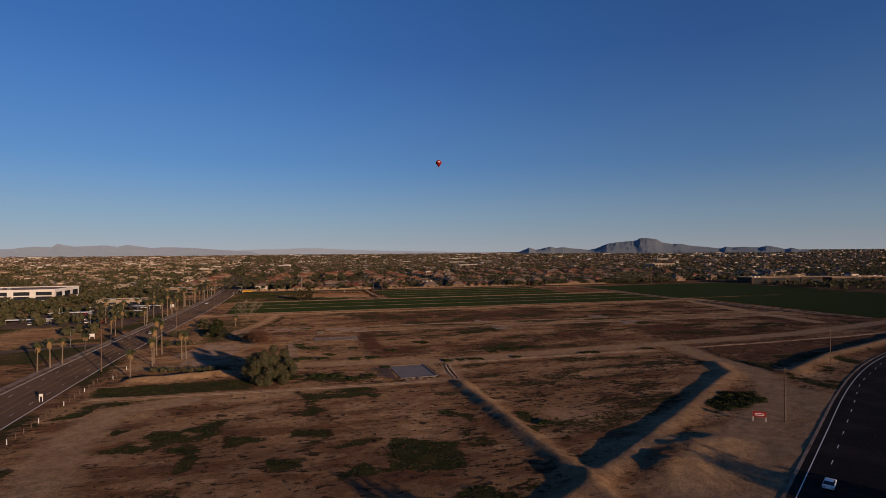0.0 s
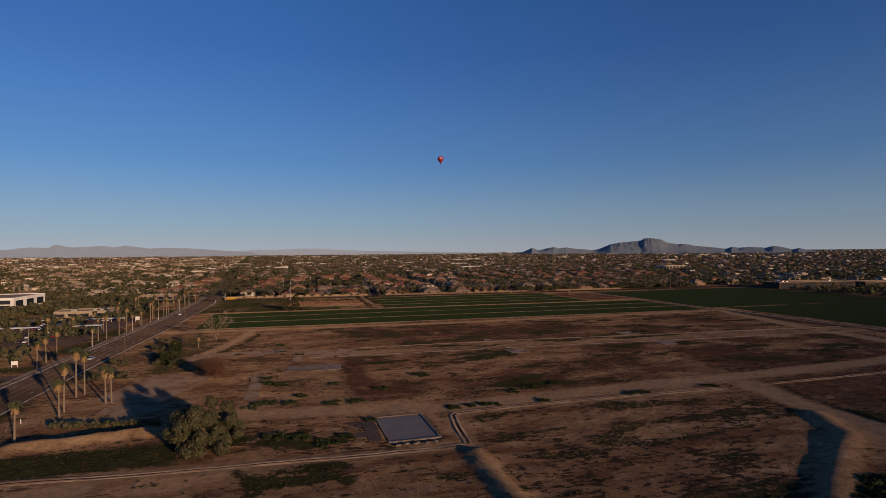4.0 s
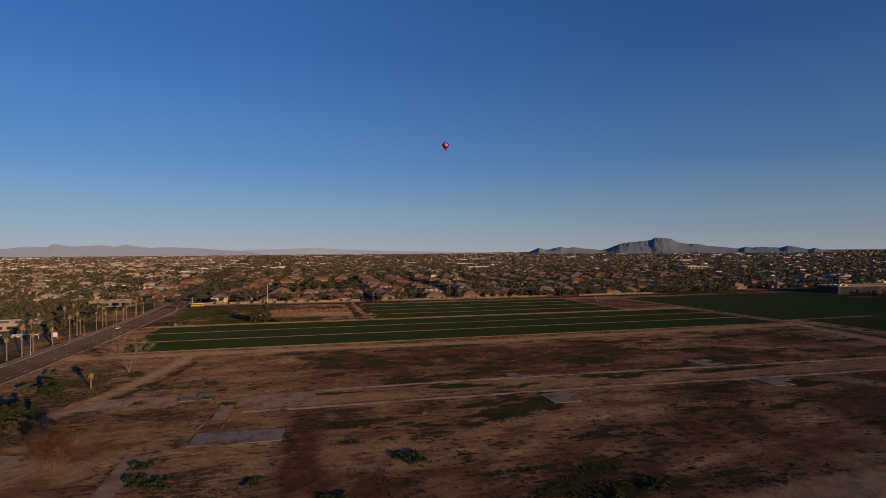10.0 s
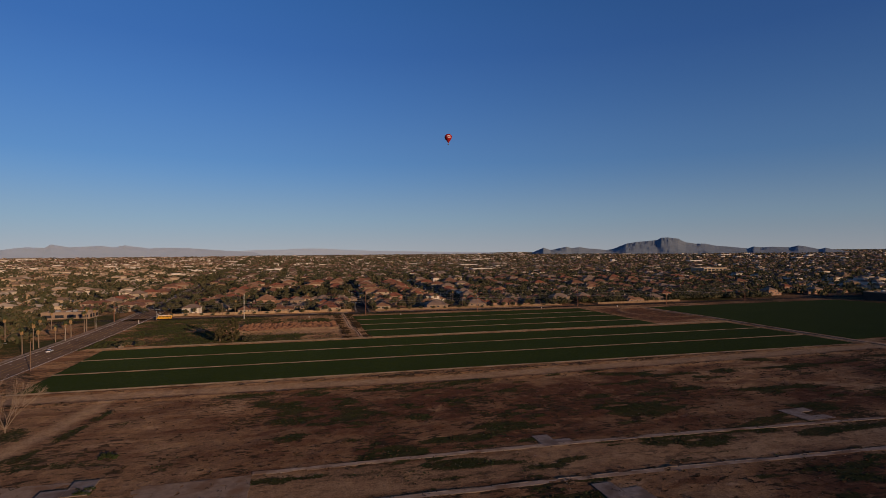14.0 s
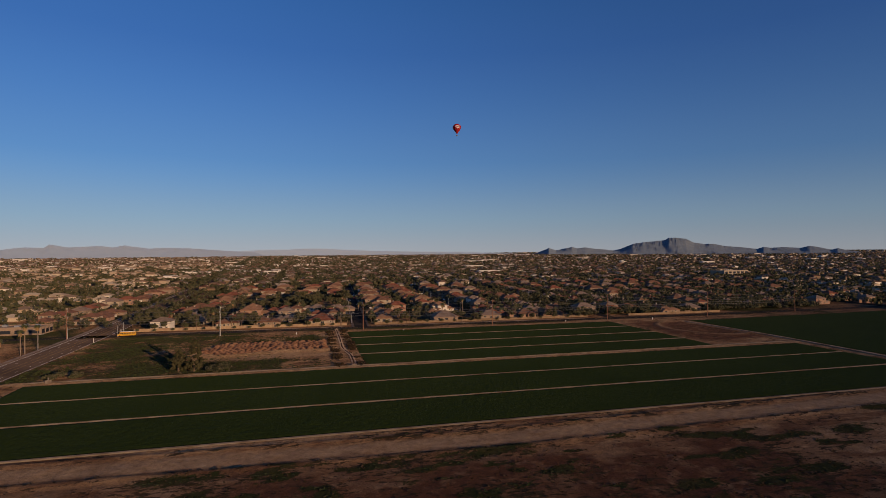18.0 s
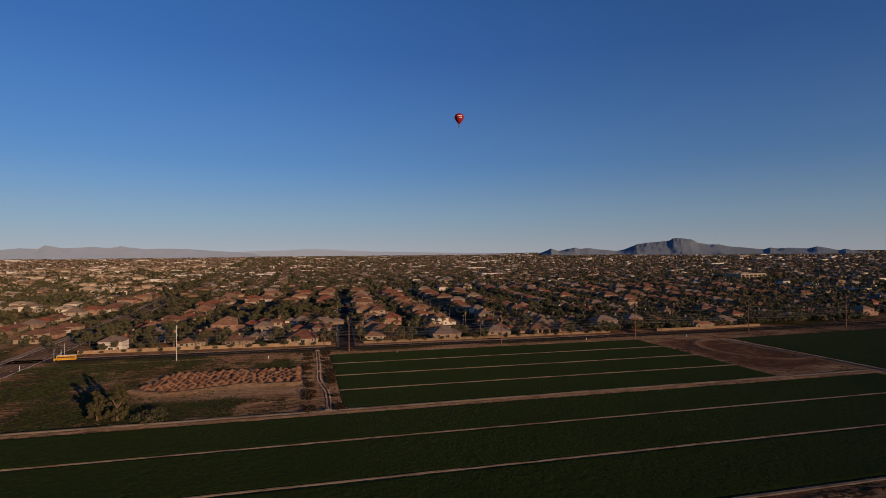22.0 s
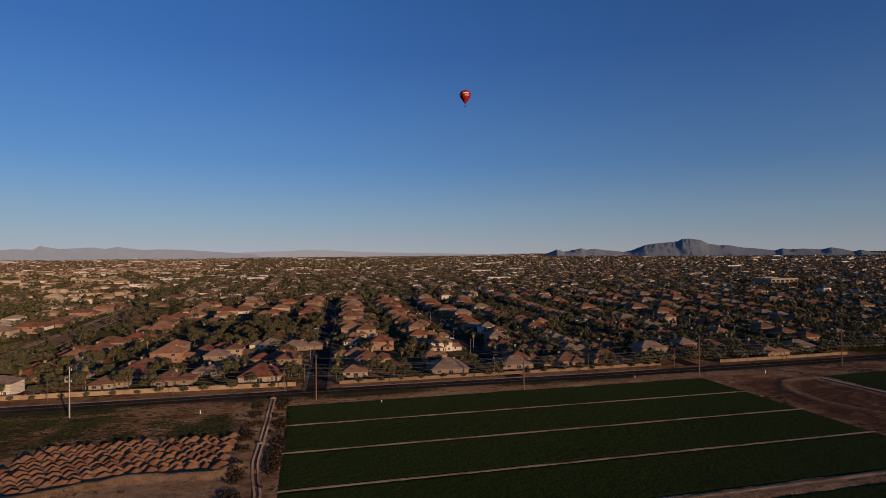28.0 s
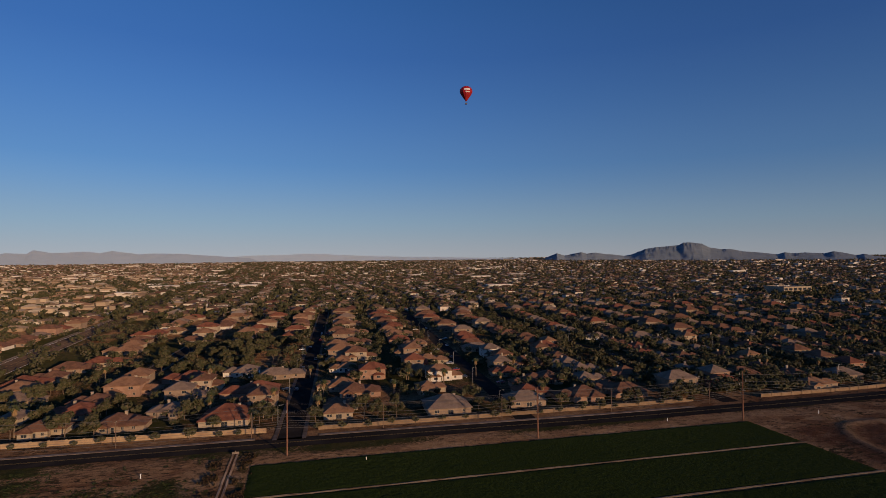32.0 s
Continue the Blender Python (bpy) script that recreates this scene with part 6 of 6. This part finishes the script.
# school bus waiting by the crossing
bus = thing("school_bus", "yellow school bus waiting at the crossing", "bus", pose(-45, 656.2, 0.05, 0, 0, 92))
bus_body = part("body", box(box(bmesh.new(), -1.2, -5.2, 0.6, 1.2, 4.0, 3.0, 0.15), -1.05, 4.0, 0.6, 1.05, 5.4, 1.6, 0.12), BUS_Y, bus)
part("roof", box(bmesh.new(), -1.1, -5.1, 3.0, 1.1, 3.9, 3.15, 0.1), WHITE, bus_body, "white roof")
for k in range(9):
    for s in (-1, 1):
        part("window", box(bmesh.new(), s * 1.2 - 0.03, -4.8 + k * 0.95, 1.75, s * 1.2 + 0.03, -4.05 + k * 0.95, 2.5), GLASS, bus_body)
for s in (-1, 1):
    part("stripe", box(bmesh.new(), s * 1.2 - 0.02, -5.0, 1.25, s * 1.2 + 0.02, 3.9, 1.37), RUBBER, bus_body)
    for y in (-3.2, 3.9):
        part("wheel", rod(bmesh.new(), (s * 1.0 - 0.15, y, 0.48), (s * 1.0 + 0.15, y, 0.48), 0.48, 0.48, 14), RUBBER, bus)

# ---- west of the avenue: parking lot and white office ----
lot = tagged(put("parking_lot", mesh_of("parking_lot", [(-175, 385, 0.05), (-96, 385, 0.05), (-92, 520, 0.05), (-175, 540, 0.05)], [(0, 1, 2, 3)], OLD_ASPHALT)),
             "grey asphalt parking lot with palms", "parking lot", kind="structure")
band("driveway", [(-140, 286), (-110, 300), (-88, 304)], -4, 4, 0.05, OLD_ASPHALT, "pale asphalt driveway meeting the avenue", "driveway")


def canopy(x, y, w, d, h, label):
    ob = thing("shade_canopy", label, "canopy", pose(x, y, 0), "parking shade canopies")
    part("roof", box(bmesh.new(), -w / 2, -d / 2, h, w / 2, d / 2, h + 0.25, 0.03), WHITE, ob)
    for sx in (-1, -0.33, 0.33, 1):
        part("column", rod(bmesh.new(), (sx * (w / 2 - 0.5), 0, -0.2), (sx * (w / 2 - 0.5), 0, h), 0.15, 0.15, 8), STEEL, ob)


for x, y in ((-150, 449), (-115, 449), (-150, 489), (-112, 489), (-160, 409)):
    canopy(x, y, 26, 5, 2.6, "long pale parking shade canopy on columns")


def flat_building(x, y, w, d, h, wall, label, turn, bays, name="office_building", roof=None):
    ob = thing(name, label, "building", pose(x, y, 0, 0, 0, turn))
    part("wall", box(bmesh.new(), -w / 2, -d / 2, -0.3, w / 2, d / 2, h), wall, ob)
    bm = bmesh.new()
    for a in ((-w / 2 - 0.1, -d / 2 - 0.1, w / 2 + 0.1, -d / 2 + 0.4), (-w / 2 - 0.1, d / 2 - 0.4, w / 2 + 0.1, d / 2 + 0.1),
              (-w / 2 - 0.1, -d / 2 + 0.4, -w / 2 + 0.4, d / 2 - 0.4), (w / 2 - 0.4, -d / 2 + 0.4, w / 2 + 0.1, d / 2 - 0.4)):
        box(bm, a[0], a[1], h + 0.003, a[2], a[3], h + 0.9)
    part("parapet", bm, roof or wall, ob)
    part("roof", box(bmesh.new(), -w / 2 + 0.45, -d / 2 + 0.45, h + 0.003, w / 2 - 0.45, d / 2 - 0.45, h + 0.12), roof or CONCRETE, ob)
    r = random.Random(int(x))
    for k in range(4):
        ux, uy = r.uniform(-0.35, 0.35) * w, r.uniform(-0.3, 0.3) * d
        part("roof_unit", box(bmesh.new(), ux - 1.5, uy - 1.1, h + 0.12, ux + 1.5, uy + 1.1, h + 1.5, 0.05), STEEL, ob)
    for k in range(bays):
        cx = -w / 2 + (k + 0.5) * w / bays
        bw = w / bays * 0.36
        for z0, z1 in ((0.4, h * 0.42), (h * 0.52, h * 0.86)) if h > 7 else ((1.0, h * 0.7),):
            part("window", box(bmesh.new(), cx - bw, -d / 2 - 0.06, z0, cx + bw, -d / 2 + 0.02, z1), GLASS, ob)
    for k in range(3):
        cy = -d / 2 + (k + 0.5) * d / 3
        part("window", box(bmesh.new(), w / 2 - 0.02, cy - d / 9, h * 0.2, w / 2 + 0.06, cy + d / 9, h * 0.8), GLASS, ob)


flat_building(-262, 640, 92, 60, 10, WHITE, "white flat roofed office building with dark glass", 77 - 90 + 12, 5)
flat_building(-120, 690, 34, 16, 4.5, STUCCO[0], "low beige flat roofed building by trees", -3, 4)
flat_building(-138, 540, 40, 22, 4.0, STUCCO[1], "low cream flat roofed building behind palms", 4, 5)
flat_building(945, 1235, 62, 40, 11, STUCCO[1], "cream flat roofed building far behind the suburb", 2, 6)
flat_building(655, 602, 116, 26, 7.5, SHADED_WALL, "long pale roofed warehouse with shade in its dark wall colour", -3, 4, "warehouse", STUCCO[0])
flat_building(782, 590, 120, 26, 6.0, SHADED_WALL, "long pale roofed warehouse with shade in its dark wall colour", -3, 4, "warehouse", STUCCO[0])
r4 = np.random.default_rng(17)
far_white = []
for k in range(45):
    y = float(r4.uniform(1700, 4700))
    x = 60 + math.tan(math.radians(float(r4.uniform(-26, 54)))) * (y - 150)
    far_white.append((x, y, float(r4.uniform(20, 60)), float(r4.uniform(15, 40)), float(r4.uniform(5, 9))))
bm = bmesh.new()
for x, y, w, d, h in far_white:
    box(bm, x - w / 2, y - d / 2, -0.5, x + w / 2, y + d / 2, h)
tagged(part("commercial_blocks", bm, STUCCO[2], None), "far white flat commercial buildings near the horizon", "buildings", kind="stuff")

# ---- hot air balloon ----
RED_CLOTH = noisy("red_cloth", (0.29, 0.012, 0.016), (0.35, 0.018, 0.022), 0.2, 0.6)
balloon = thing("hot_air_balloon", "red hot air balloon with pale patches and basket", "balloon", pose(216, 784, 176.5) @ Matrix.Diagonal((0.84, 0.84, 0.76, 1)))
prof = ((0.35, -6.6), (0.9, -5.8), (2.2, -3.8), (3.7, -1.6), (4.7, 0.4), (5.05, 2.2), (4.7, 3.9), (3.6, 5.3), (1.9, 6.2), (0.05, 6.5))
bm = bmesh.new()
rings = []
for rad, z in prof:
    rings.append([bm.verts.new((math.cos(2 * math.pi * i / 24) * rad * (1.0 if i % 2 else 0.965), math.sin(2 * math.pi * i / 24) * rad * (1.0 if i % 2 else 0.965), z)) for i in range(24)])
for a, b in zip(rings, rings[1:]):
    for i in range(24):
        bm.faces.new((a[i], a[(i + 1) % 24], b[(i + 1) % 24], b[i]))
env = part("envelope", bm, RED_CLOTH, balloon)
patch = bmesh.new()
for a0, a1, z0, z1 in ((-125, -70, 2.0, 3.3), (-112, -66, 0.2, 0.9)):
    ring = []
    for i in range(9):
        a = math.radians(a0 + (a1 - a0) * i / 8)
        ring.append([patch.verts.new((math.cos(a) * q, math.sin(a) * q, z)) for q, z in
                     ((np.interp(z0, [p[1] for p in prof], [p[0] for p in prof]) + 0.06, z0), (np.interp(z1, [p[1] for p in prof], [p[0] for p in prof]) + 0.06, z1))])
    for p, q in zip(ring, ring[1:]):
        patch.faces.new((p[0], q[0], q[1], p[1]))
part("emblem", patch, WHITE, env, "plain white cloth patch")
part("basket", box(bmesh.new(), -0.7, -0.55, -9.2, 0.7, 0.55, -8.1, 0.08), WOOD, balloon, "brown wicker basket")
for sx in (-0.6, 0.6):
    for sy in (-0.45, 0.45):
        part("rope", rod(bmesh.new(), (sx, sy, -8.1), (sx * 0.6, sy * 0.6, -6.5), 0.03, 0.03, 4), WIRE, balloon)


# ---- the crossing: signals, marker posts; cars on the streets ----
def traffic_signal(x, y, turn):
    ob = thing("traffic_signal", "grey steel traffic signal with a long mast arm", "traffic signal", pose(x, y, 0, 0, 0, turn), "traffic signals")
    part("pole", rod(bmesh.new(), (0, 0, -0.3), (0, 0, 7.2), 0.16, 0.11, 8), STEEL, ob)
    arm = part("mast_arm", rod(bmesh.new(), (0, 0, 6.0), (7.5, 0, 6.6), 0.09, 0.06, 6), STEEL, ob)
    for q in (3.6, 6.8):
        part("signal_head", box(bmesh.new(), q - 0.2, -0.25, 5.5, q + 0.2, 0.15, 6.7, 0.04), RUBBER, arm)


traffic_signal(-50, 655, 95)
traffic_signal(-79, 656, 5)
traffic_signal(-52, 674, 185)
for k, (x, y, h) in enumerate(((-57, 634, 2.6), (62, 632, 1.4), (-53, 672, 3.0), (133, 629, 1.2), (260, 640, 1.3), (330, 632, 1.5))):
    ob = part("marker_post", box(bmesh.new(), -0.14, -0.14, -0.4, 0.14, 0.14, h, 0.03), WHITE, None, "", pose(x, y, height_at(x, y)))
    tagged(ob, "short white marker post beside the road", "marker post", "marker posts")
r5 = random.Random(12)
for i in range(46):
    sx = r5.choice(STREETS[:4])
    y = r5.uniform(672, 960)
    k = r5.choice((0, 0, 1, 2, 2, 3))
    side = r5.choice((-3.2, 3.2, 8.5, -8.5))
    copy_thing(parked[k] or parked[0], pose(sx + (y - 655) * TILT + side, y, 0.04, 0, 0, -3.4 if abs(side) < 4 else 87))
